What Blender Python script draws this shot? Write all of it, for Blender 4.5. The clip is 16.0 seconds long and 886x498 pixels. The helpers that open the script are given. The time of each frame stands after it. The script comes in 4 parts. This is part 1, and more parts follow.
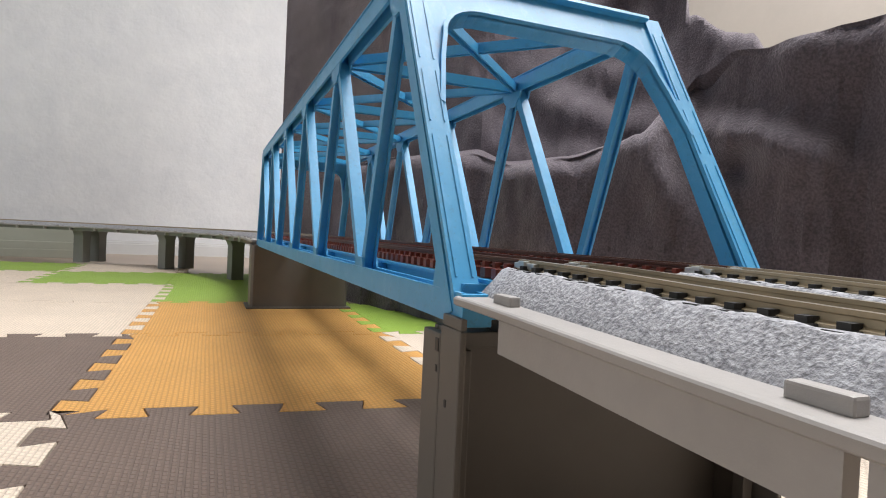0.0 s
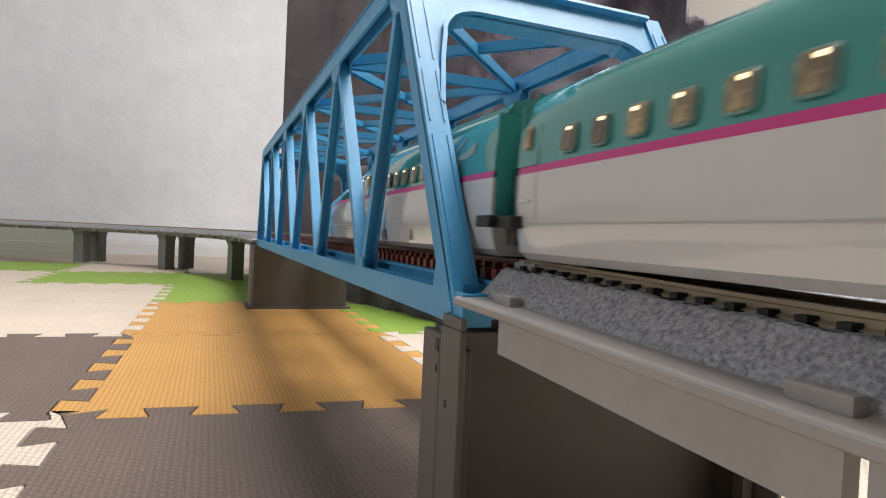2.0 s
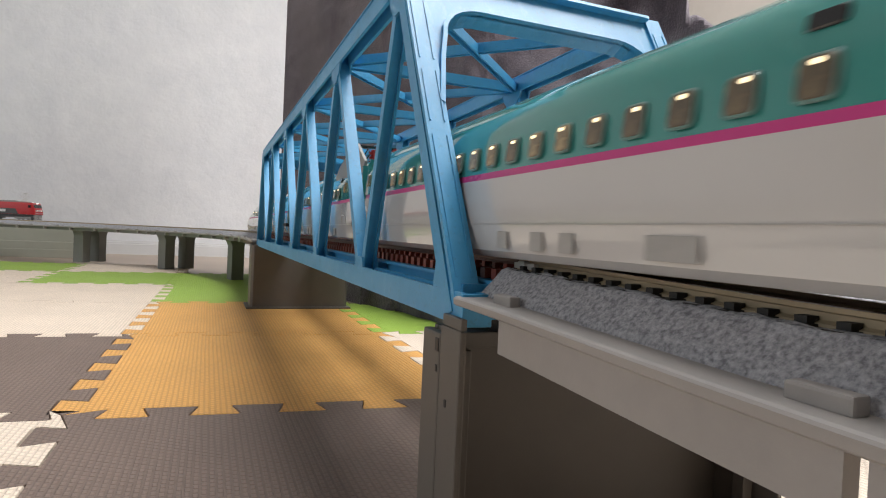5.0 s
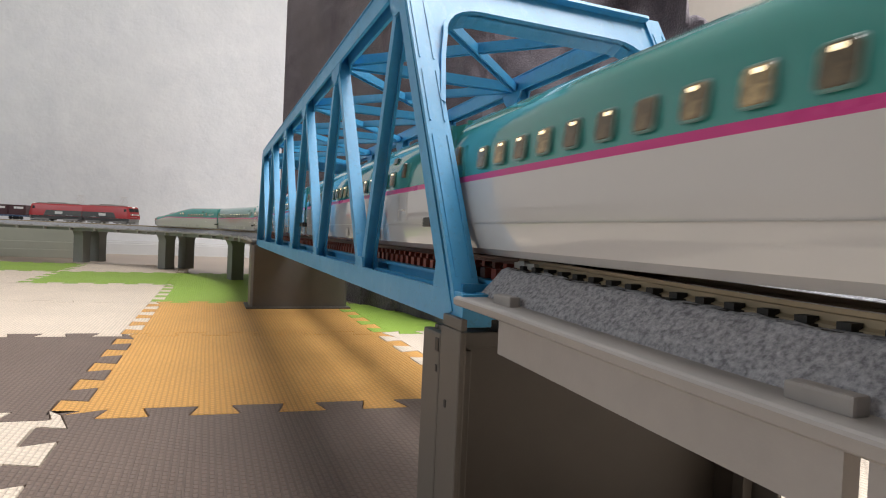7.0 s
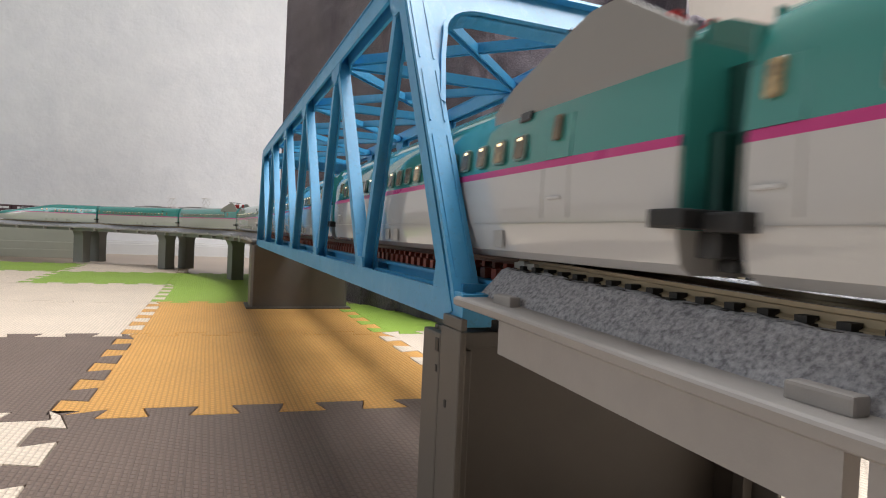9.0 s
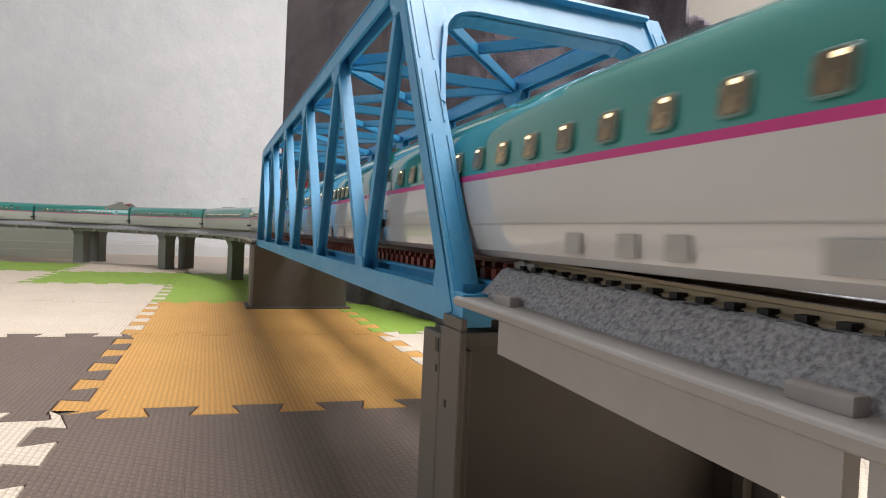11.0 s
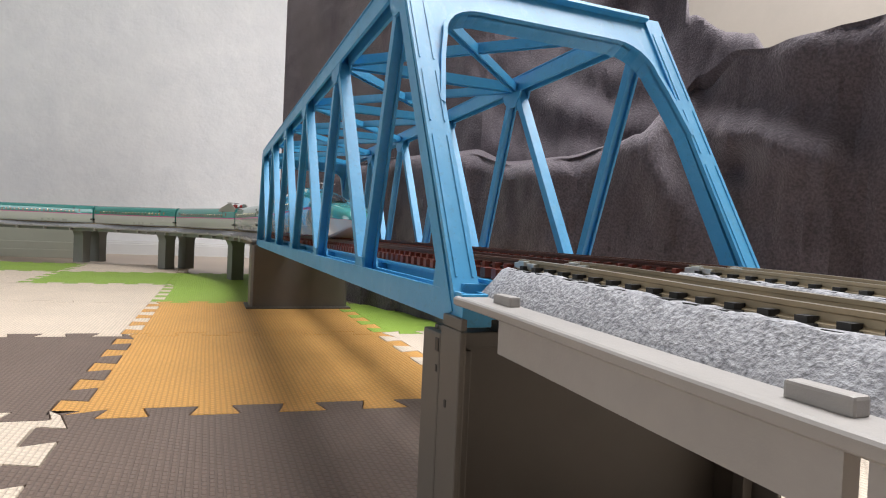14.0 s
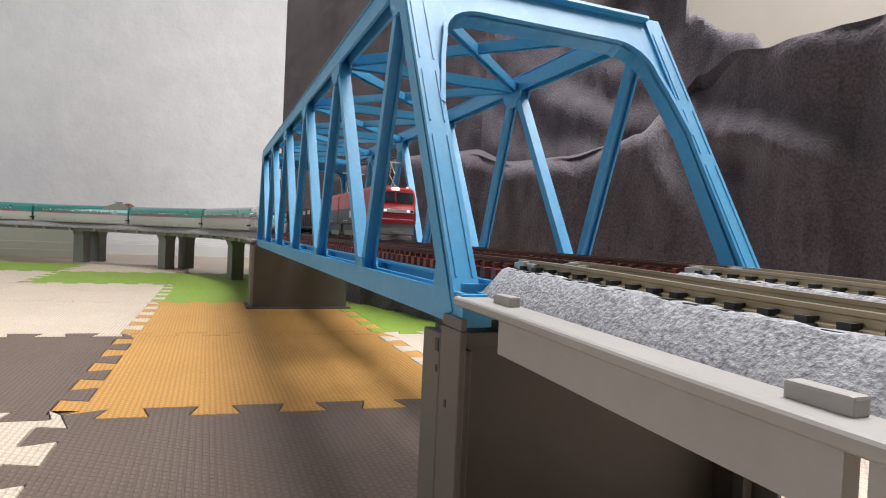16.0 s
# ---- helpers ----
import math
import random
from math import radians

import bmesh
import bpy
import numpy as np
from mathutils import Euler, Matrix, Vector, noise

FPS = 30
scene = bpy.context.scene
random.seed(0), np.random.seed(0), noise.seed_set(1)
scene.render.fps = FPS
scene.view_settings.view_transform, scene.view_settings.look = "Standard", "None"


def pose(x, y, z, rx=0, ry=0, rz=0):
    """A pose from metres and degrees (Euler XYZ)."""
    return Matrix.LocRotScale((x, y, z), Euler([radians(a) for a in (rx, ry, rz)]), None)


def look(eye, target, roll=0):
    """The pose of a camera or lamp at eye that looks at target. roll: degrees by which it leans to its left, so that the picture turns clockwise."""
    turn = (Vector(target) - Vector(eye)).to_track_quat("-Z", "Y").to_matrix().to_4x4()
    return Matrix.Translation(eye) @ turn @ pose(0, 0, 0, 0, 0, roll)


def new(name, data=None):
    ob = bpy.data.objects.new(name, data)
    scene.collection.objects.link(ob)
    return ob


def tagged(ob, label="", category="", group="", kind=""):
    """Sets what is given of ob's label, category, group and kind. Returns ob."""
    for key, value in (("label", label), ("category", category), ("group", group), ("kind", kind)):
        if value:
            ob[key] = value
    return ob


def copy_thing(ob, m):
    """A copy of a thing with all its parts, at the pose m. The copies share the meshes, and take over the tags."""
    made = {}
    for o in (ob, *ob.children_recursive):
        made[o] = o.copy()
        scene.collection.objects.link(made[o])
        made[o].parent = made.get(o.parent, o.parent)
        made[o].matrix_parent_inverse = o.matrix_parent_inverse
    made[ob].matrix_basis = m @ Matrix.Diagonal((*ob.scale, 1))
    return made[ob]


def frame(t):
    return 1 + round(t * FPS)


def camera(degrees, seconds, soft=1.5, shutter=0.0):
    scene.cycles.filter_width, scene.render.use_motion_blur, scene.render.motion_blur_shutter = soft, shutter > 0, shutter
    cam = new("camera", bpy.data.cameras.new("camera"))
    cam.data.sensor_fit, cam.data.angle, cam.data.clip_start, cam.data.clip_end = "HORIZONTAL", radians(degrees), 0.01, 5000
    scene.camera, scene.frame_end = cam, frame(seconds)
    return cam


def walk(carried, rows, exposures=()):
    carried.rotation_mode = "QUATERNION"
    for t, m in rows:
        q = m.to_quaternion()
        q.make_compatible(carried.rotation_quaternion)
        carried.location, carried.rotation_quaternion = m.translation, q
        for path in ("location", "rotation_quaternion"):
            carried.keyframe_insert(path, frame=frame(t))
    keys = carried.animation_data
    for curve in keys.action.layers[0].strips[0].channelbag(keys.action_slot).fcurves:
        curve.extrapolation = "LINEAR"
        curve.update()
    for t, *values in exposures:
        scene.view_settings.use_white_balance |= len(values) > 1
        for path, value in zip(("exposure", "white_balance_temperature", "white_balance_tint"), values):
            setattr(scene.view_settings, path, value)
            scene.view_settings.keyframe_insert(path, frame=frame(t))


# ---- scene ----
from mathutils import Color

cam = camera(73.69, 16.0, soft=1.1, shutter=0.3)
EYE = Vector((0.0, 0.0, 0.13))
YAW, PITCH = radians(21.714), radians(-1.164)
AIM = EYE + Vector((math.sin(YAW) * math.cos(PITCH), math.cos(YAW) * math.cos(PITCH), math.sin(PITCH)))
walk(cam, [(0.0, look(EYE, AIM, 2.60)), (16.0, look(EYE, AIM, 2.60))], [(0.0, 0.0), (16.0, 0.0)])

# ---- world and lamps ----
world = bpy.data.worlds.new("room_world")
scene.world = world
world.use_nodes = True
world.node_tree.nodes["Background"].inputs["Color"].default_value = (0.75, 0.85, 1.0, 1)
world.node_tree.nodes["Background"].inputs["Strength"].default_value = 0.05


def area_lamp(name, eye, target, sx, sy, watts, colour):
    d = bpy.data.lights.new(name, "AREA")
    d.shape, d.size, d.size_y, d.energy, d.color = "RECTANGLE", sx, sy, watts, colour
    ob = new(name, d)
    ob.matrix_world = look(eye, target)
    return ob


area_lamp("ceiling_lamp_light", (0.98, 0.45, 2.30), (0.98, 0.45, 0), 1.5, 1.5, 107, (0.975, 0.98, 1.0))
# Added soft fill from the left, for faces turned that way.
area_lamp("window_light", (-4.16, 0.55, 1.35), (0.0, 0.75, 0.5), 1.9, 1.3, 31, (0.86, 0.935, 1.0))

# ---- materials ----


class Mat:
    """A node material with a few short-hands."""

    def __init__(self, name, colour=(0.5, 0.5, 0.5), rough=0.5, metal=0.0):
        self.m = bpy.data.materials.new(name)
        self.m.use_nodes = True
        self.t = self.m.node_tree
        self.b = self.t.nodes["Principled BSDF"]
        self.b.inputs["Base Color"].default_value = (*colour, 1)
        self.b.inputs["Roughness"].default_value = rough
        self.b.inputs["Metallic"].default_value = metal
        self.coord = None

    def node(self, kind, **props):
        n = self.t.nodes.new(kind)
        for k, v in props.items():
            n.inputs[k].default_value = v
        return n

    def link(self, a, b):
        self.t.links.new(a, b)

    def where(self):
        if self.coord is None:
            self.coord = self.t.nodes.new("ShaderNodeTexCoord").outputs["Object"]
        return self.coord

    def noise(self, scale, detail=4.0, rough=0.6, stretch=None):
        n = self.node("ShaderNodeTexNoise", Scale=scale, Detail=detail, Roughness=rough)
        if stretch:
            mp = self.node("ShaderNodeMapping", Scale=stretch)
            self.link(self.where(), mp.inputs["Vector"])
            self.link(mp.outputs["Vector"], n.inputs["Vector"])
        else:
            self.link(self.where(), n.inputs["Vector"])
        return n.outputs["Fac"]

    def ramp(self, fac, stops):
        r = self.t.nodes.new("ShaderNodeValToRGB")
        e = r.color_ramp.elements
        while len(e) < len(stops):
            e.new(0.5)
        for el, (p, c) in zip(e, stops):
            el.position, el.color = p, (*c, 1)
        self.link(fac, r.inputs["Fac"])
        return r.outputs["Color"]

    def mix(self, fac, a, b):
        n = self.t.nodes.new("ShaderNodeMix")
        n.data_type = "RGBA"
        for v, k in ((fac, 0), (a, 6), (b, 7)):
            if hasattr(v, "is_linked"):
                self.link(v, n.inputs[k])
            else:
                n.inputs[k].default_value = v if k == 0 else (*v, 1)
        return n.outputs[2]

    def colour(self, out):
        self.link(out, self.b.inputs["Base Color"])
        return self

    def roughness(self, fac, lo, hi):
        n = self.node("ShaderNodeMapRange")
        n.inputs["To Min"].default_value, n.inputs["To Max"].default_value = lo, hi
        self.link(fac, n.inputs["Value"])
        self.link(n.outputs["Result"], self.b.inputs["Roughness"])
        return self

    def bump(self, fac, strength, distance):
        n = self.node("ShaderNodeBump", Strength=strength, Distance=distance)
        self.link(fac, n.inputs["Height"])
        prev = self.b.inputs["Normal"].links
        if prev:
            self.link(prev[0].from_socket, n.inputs["Normal"])
        self.link(n.outputs["Normal"], self.b.inputs["Normal"])
        return self

    def glow(self, colour, strength):
        self.b.inputs["Emission Color"].default_value = (*colour, 1)
        self.b.inputs["Emission Strength"].default_value = strength
        return self


def shade(c, k):
    return tuple(min(1.0, v * k) for v in c)


def worn(name, colour, rough, vary=0.15, scale=90.0, bump=0.0003, metal=0.0, stretch=None):
    """A surface whose colour drifts at two scales, with a fine relief."""
    m = Mat(name, colour, rough, metal)
    big, fine = m.noise(scale * 0.15, 3), m.noise(scale, 6, 0.7, stretch)
    base = m.ramp(big, [(0.3, shade(colour, 1 - vary)), (0.7, shade(colour, 1 + vary))])
    m.colour(m.mix(0.35, base, m.ramp(fine, [(0.35, shade(colour, 1 - vary)), (0.65, shade(colour, 1 + vary))])))
    m.roughness(fine, max(0.03, rough - 0.12), min(1, rough + 0.12))
    if bump:
        m.bump(fine, 0.5, bump)
    return m


def bridge_paint():
    c = (0.07, 0.39, 0.68)
    m = Mat("blue_bridge_paint", c, 0.36)
    big, streak, spot = m.noise(14, 4), m.noise(60, 5, 0.7, (1.6, 0.5, 1.0)), m.noise(330, 3, 0.6)
    base = m.ramp(big, [(0.3, (0.050, 0.315, 0.59)), (0.7, (0.070, 0.385, 0.69))])
    grime = m.ramp(streak, [(0.56, (0, 0, 0)), (0.76, (0.4, 0.4, 0.4))])
    base = m.mix(grime, base, (0.10, 0.23, 0.30))
    pale = m.ramp(m.noise(190, 4, 0.7, (1.0, 0.6, 0.5)), [(0.52, (0, 0, 0)), (0.72, (0.25, 0.25, 0.25))])
    base = m.mix(pale, base, (0.19, 0.52, 0.76))
    chips = m.ramp(spot, [(0.70, (0, 0, 0)), (0.76, (0.6, 0.6, 0.6))])
    m.colour(m.mix(chips, m.mix(m.ramp(m.noise(420, 3, 0.7), [(0.60, (0, 0, 0)), (0.66, (0.3, 0.3, 0.3))]), base, (0.06, 0.22, 0.36)), (0.07, 0.13, 0.17)))
    m.roughness(streak, 0.26, 0.5)
    return m.bump(spot, 0.25, 0.0002).m


M_BLUE = bridge_paint()
M_GREY_PIER = worn("grey_pier_plastic", (0.130, 0.118, 0.104), 0.55, 0.12, 60).m
M_GREY_COL = worn("grey_column_plastic", (0.22, 0.225, 0.21), 0.6, 0.08, 60).m
M_DECK = worn("light_grey_deck_plastic", (0.365, 0.342, 0.324), 0.5, 0.09, 160).m
M_RAIL = worn("weathered_rail_metal", (0.36, 0.29, 0.19), 0.42, 0.3, 140, 0.0002, 0.25, (1, 0.1, 1)).m
M_RAIL_TOP = worn("polished_rail_head", (0.50, 0.45, 0.37), 0.30, 0.15, 140, 0.0001, 0.8, (1, 0.1, 1)).m
M_BRIDGE_RAIL = worn("brown_rail_metal", (0.10, 0.042, 0.028), 0.42, 0.25, 140, 0.0002, 0.3, (1, 0.1, 1)).m
M_SLEEPER = worn("dark_sleeper_plastic", (0.020, 0.018, 0.016), 0.6, 0.2, 200).m
M_RED_SLEEPER = worn("red_brown_sleeper_plastic", (0.20, 0.042, 0.024), 0.5, 0.2, 200).m
M_CLIP = worn("silver_rail_joiner", (0.55, 0.55, 0.52), 0.35, 0.15, 300, 0.0001, 0.7).m
M_BLACK = worn("black_coupler_plastic", (0.02, 0.02, 0.021), 0.45, 0.2, 200).m
M_FLOOR = worn("beige_wood_floor", (0.50, 0.40, 0.32), 0.45, 0.1, 12, 0.0002, 0, (12, 0.6, 1)).m
M_BASEBOARD = worn("white_baseboard_paint", (0.70, 0.70, 0.70), 0.4, 0.04, 20).m


def ballast_stone():
    m = Mat("grey_ballast_stone", (0.36, 0.36, 0.38), 0.9)
    v = m.node("ShaderNodeTexVoronoi", Scale=1150.0)
    m.link(m.where(), v.inputs["Vector"])
    n = m.noise(800, 3, 0.6)
    base = m.ramp(n, [(0.34, (0.21, 0.21, 0.228)), (0.50, (0.40, 0.40, 0.425)), (0.68, (0.56, 0.56, 0.59))])
    m.colour(m.mix(0.18, base, m.ramp(v.outputs["Distance"], [(0.1, (0.40, 0.40, 0.42)), (0.7, (0.12, 0.12, 0.13))])))
    m.bump(n, 0.7, 0.0008)
    return m.bump(v.outputs["Distance"], 0.3, 0.0005).m


M_BALLAST = ballast_stone()


def wallpaper():
    m = Mat("embossed_white_wallpaper", (0.62, 0.63, 0.65), 0.75)
    n, big = m.noise(55, 6, 0.65), m.noise(9, 4, 0.6)
    m.colour(m.ramp(big, [(0.3, (0.72, 0.735, 0.765)), (0.7, (0.80, 0.81, 0.83))]))
    m.bump(n, 0.6, 0.003)
    return m.bump(m.noise(16, 4, 0.6), 0.6, 0.006).m


M_WALL = wallpaper()
M_WALL_TAN = worn("tan_wall_paint", (0.50, 0.455, 0.405), 0.7, 0.05, 30, 0.001).m


def foam(name, colour):
    """Soft foam with rows of short raised dashes."""
    m = Mat(name, colour, 0.62)
    br = m.node("ShaderNodeTexBrick", Scale=1.0)
    br.offset = 0.5
    br.inputs["Mortar Size"].default_value = 0.0010
    br.inputs["Mortar Smooth"].default_value = 0.6
    br.inputs["Brick Width"].default_value = 0.0052
    br.inputs["Row Height"].default_value = 0.0038
    br.inputs["Color1"].default_value = (1, 1, 1, 1)
    br.inputs["Color2"].default_value = (0.55, 0.55, 0.55, 1)
    br.inputs["Mortar"].default_value = (0, 0, 0, 1)
    mp = m.node("ShaderNodeMapping", Rotation=(0, 0, radians(90)))
    m.link(m.where(), mp.inputs["Vector"])
    m.link(mp.outputs["Vector"], br.inputs["Vector"])
    big, fine = m.noise(9, 4), m.noise(240, 4)
    base = m.ramp(big, [(0.3, shade(colour, 0.92)), (0.7, shade(colour, 1.07))])
    base = m.mix(0.25, base, m.ramp(fine, [(0.35, shade(colour, 0.8)), (0.65, shade(colour, 1.15))]))
    # The shade in the grooves between dashes is put into the colour.
    groove_shade = m.ramp(br.outputs["Fac"], [(0.0, (1, 1, 1)), (1.0, (0.82, 0.82, 0.82))])
    mul = m.t.nodes.new("ShaderNodeMix")
    mul.data_type, mul.blend_type = "RGBA", "MULTIPLY"
    mul.inputs[0].default_value = 1.0
    m.link(base, mul.inputs[6])
    m.link(groove_shade, mul.inputs[7])
    m.colour(mul.outputs[2])
    m.bump(br.outputs["Color"], 0.8, 0.0012)
    m.bump(big, 0.3, 0.004)
    return m.m


M_FOAM = {
    "orange": foam("orange_foam", (0.74, 0.385, 0.105)),
    "dark brown": foam("dark_brown_foam", (0.196, 0.142, 0.114)),
    "cream": foam("cream_foam", (0.82, 0.685, 0.55)),
    "green": foam("green_foam", (0.33, 0.50, 0.07)),
}


def fleece():
    m = Mat("grey_fleece_cloth", (0.085, 0.072, 0.074), 0.95)
    n, big = m.noise(420, 2, 0.5), m.noise(30, 4)
    base = m.ramp(n, [(0.36, (0.045, 0.037, 0.043)), (0.64, (0.135, 0.110, 0.128))])
    m.colour(m.mix(0.45, base, m.ramp(big, [(0.3, (0.060, 0.049, 0.058)), (0.7, (0.100, 0.083, 0.098))])))
    m.b.inputs["Sheen Weight"].default_value = 0.5
    m.b.inputs["Sheen Roughness"].default_value = 0.45
    m.b.inputs["Sheen Tint"].default_value = (0.75, 0.68, 0.72, 1)
    m.bump(n, 0.8, 0.0010)
    return m.bump(m.noise(200, 3, 0.6), 0.6, 0.0018).m


M_FLEECE = fleece()
M_TEAL = worn("teal_gloss_paint", (0.058, 0.31, 0.285), 0.07, 0.04, 8, 0).m
M_WHITE = worn("pearl_white_gloss_paint", (0.64, 0.63, 0.615), 0.07, 0.05, 8, 0).m
for paint in (M_TEAL, M_WHITE):
    paint.node_tree.nodes["Principled BSDF"].inputs["Coat Weight"].default_value = 0.8
    paint.node_tree.nodes["Principled BSDF"].inputs["Coat Roughness"].default_value = 0.03
M_PINK = worn("pink_stripe_paint", (0.62, 0.055, 0.26), 0.3, 0.03, 8, 0).m
M_CAR_GREY = worn("grey_underframe_plastic", (0.30, 0.295, 0.28), 0.5, 0.1, 60).m
M_GREY_COVER = worn("grey_pantograph_cover", (0.33, 0.32, 0.30), 0.5, 0.05, 40).m
M_RED = worn("red_locomotive_paint", (0.46, 0.025, 0.03), 0.32, 0.06, 30, 0).m
M_LOCO_GREY = worn("dark_grey_locomotive_paint", (0.085, 0.085, 0.088), 0.4, 0.1, 40, 0).m
M_SILVER = worn("silver_paint", (0.62, 0.60, 0.58), 0.4, 0.05, 60, 0).m
M_MAROON = worn("maroon_container_paint", (0.075, 0.028, 0.036), 0.45, 0.1, 40).m
M_NAVY = worn("blue_wagon_frame_paint", (0.05, 0.10, 0.19), 0.5, 0.1, 40).m
M_EMBLEM = worn("grey_emblem_print", (0.33, 0.45, 0.44), 0.5, 0.25, 160, 0).m
M_LETTER = worn("white_lettering", (0.75, 0.75, 0.75), 0.5, 0.03, 30, 0).m
# The car teal darkened, for the shade in the gaps between cars.
M_SHADED_TEAL = worn("shaded_end_teal", (0.012, 0.075, 0.062), 0.5, 0.15, 60).m


def dark_glass(name, colour, rough=0.08):
    return Mat(name, colour, rough).m


M_GLASS = dark_glass("smoked_window_glass", (0.03, 0.032, 0.035))
M_RED_INSULATOR = worn("red_insulator_plastic", (0.5, 0.03, 0.03), 0.4, 0.1, 60, 0).m


def lit_window():
    """Window glass with the warm, uneven light of the lamps within."""
    m = Mat("lit_window_glass", (0.085, 0.073, 0.058), 0.12)
    n = m.noise(650, 4, 0.7)
    info = m.t.nodes.new("ShaderNodeObjectInfo")
    ad = m.node("ShaderNodeMath")
    ad.operation = "MULTIPLY_ADD"
    m.link(info.outputs["Random"], ad.inputs[0])
    ad.inputs[1].default_value = 0.22
    m.link(n, ad.inputs[2])
    c = m.ramp(ad.outputs[0], [(0.42, (0.035, 0.028, 0.018)), (0.62, (0.17, 0.12, 0.065)), (0.84, (0.85, 0.60, 0.28))])
    m.link(c, m.b.inputs["Emission Color"])
    m.b.inputs["Emission Strength"].default_value = 0.30
    return m.m


M_LIT = lit_window()
M_LAMP = Mat("warm_lamp_glow", (1, 0.85, 0.6), 0.3).glow((1.0, 0.82, 0.52), 1.9).m
M_HEAD = Mat("headlight_glow", (1, 1, 1), 0.3).glow((1.0, 0.96, 0.9), 1.1).m
M_CEIL_LAMP = Mat("lamp_diffuser", (0.9, 0.9, 0.9), 0.4).glow((1.0, 0.93, 0.84), 3.0).m
M_PANEL = worn("grey_green_panel", (0.44, 0.45, 0.38), 0.4, 0.08, 20).m

# ---- mesh helpers ----


def mesh_of(bm, name, material, smooth=False):
    me = bpy.data.meshes.new(name)
    bmesh.ops.recalc_face_normals(bm, faces=bm.faces)
    bm.to_mesh(me)
    bm.free()
    for m in material if isinstance(material, (list, tuple)) else (material,):
        me.materials.append(m)
    if smooth:
        for p in me.polygons:
            p.use_smooth = True
        me.set_sharp_from_angle(angle=radians(35))
    return me


def part(name, bm, material, parent, label="", smooth=False):
    ob = new(name, mesh_of(bm, name, material, smooth))
    ob.parent = parent
    if label:
        tagged(ob, label)
    return ob


def thing(name, m=None, label="", category="", group="", kind=""):
    ob = new(name)
    ob.empty_display_size = 0.02
    if m is not None:
        ob.matrix_basis = m
    return tagged(ob, label, category, group, kind)


def box(bm, x0, x1, y0, y1, z0, z1, bevel=0.0):
    r = bmesh.ops.create_cube(bm, size=1.0)
    vs = r["verts"]
    for v in vs:
        v.co = Vector(((x0 + x1) / 2 + v.co.x * (x1 - x0), (y0 + y1) / 2 + v.co.y * (y1 - y0), (z0 + z1) / 2 + v.co.z * (z1 - z0)))
    if bevel:
        es = list({e for v in vs for e in v.link_edges})
        bmesh.ops.bevel(bm, geom=es, offset=bevel, segments=2, affect="EDGES", profile=0.6)
    return bm


def boxes(*specs, bevel=0.0):
    bm = bmesh.new()
    for s in specs:
        box(bm, *s, bevel=bevel)
    return bm


def prism(bm, pts, z0, z1):
    """A flat outline in x, y raised from z0 to z1."""
    lo = [bm.verts.new((x, y, z0)) for x, y in pts]
    hi = [bm.verts.new((x, y, z1)) for x, y in pts]
    bm.faces.new(hi)
    bm.faces.new(lo[::-1])
    n = len(pts)
    for i in range(n):
        bm.faces.new((lo[i], lo[(i + 1) % n], hi[(i + 1) % n], hi[i]))
    return bm


def loft(bm, rings, closed=False, caps=False):
    rows = [[bm.verts.new(p) for p in r] for r in rings]
    for a, b in zip(rows, rows[1:]):
        n = len(a)
        for i in range(n if closed else n - 1):
            j = (i + 1) % n
            bm.faces.new((a[i], a[j], b[j], b[i]))
    if caps:
        bm.faces.new(rows[0])
        bm.faces.new(rows[-1])
    return bm


def section(bm, p0, p1, outline, side=(1, 0, 0)):
    """A straight member from p0 to p1 with an outline in (across, up) about its axis."""
    a, b = Vector(p0), Vector(p1)
    d = (b - a).normalized()
    s = Vector(side)
    s = (s - d * s.dot(d)).normalized()
    u = s.cross(d)
    loft(bm, [[p + s * x + u * y for x, y in outline] for p in (a, b)], True, True)
    return bm


def h_member(bm, p0, p1, w, d, t=0.0016, side=(1, 0, 0)):
    """An H section: two flanges at the sides, w apart, d deep, with a web between."""
    x, y, k = w / 2, d / 2, t
    out = [(-x, -y), (-x + k, -y), (-x + k, -k / 2), (x - k, -k / 2), (x - k, -y), (x, -y), (x, y), (x - k, y), (x - k, k / 2), (-x + k, k / 2), (-x + k, y), (-x, y)]
    return section(bm, p0, p1, out, side)


def channel(bm, p0, p1, w, d, t=0.0016, side=(1, 0, 0)):
    """A channel, open below."""
    x, y, k = w / 2, d / 2, t
    return section(bm, p0, p1, [(-x, -y), (-x + k, -y), (-x + k, y - k), (x - k, y - k), (x - k, -y), (x, -y), (x, y), (-x, y)], side)


def bar(bm, p0, p1, w, d, side=(1, 0, 0)):
    x, y = w / 2, d / 2
    return section(bm, p0, p1, [(-x, -y), (x, -y), (x, y), (-x, y)], side)


def tube(bm, p0, p1, r, n=8):
    return section(bm, p0, p1, [(r * math.cos(2 * math.pi * i / n), r * math.sin(2 * math.pi * i / n)) for i in range(n)], (1, 0, 0) if abs((Vector(p1) - Vector(p0)).normalized().x) < 0.9 else (0, 1, 0))


def shared(name, me, parent, m):
    ob = new(name, me)
    ob.parent = parent
    ob.matrix_basis = m
    return ob


# ---- the plan of the railway ----
NEAR, FAR = -0.037, 0.037          # the two tracks, from the middle line
MID_X, CURVE_Y, RADIUS, SWEEP = 0.1455, 1.25, 1.10, radians(97)
BACK_Y, BACK_R, BACK_SWEEP = 0.070, 2.0, radians(70)   # the bend to the left behind the camera
RAIL_Z, GAUGE = 0.1237, 0.0195
B_Y0, B_P, B_OB = 0.1895, 0.1425, -0.018
BRIDGE_END = B_Y0 + B_OB + 6 * B_P
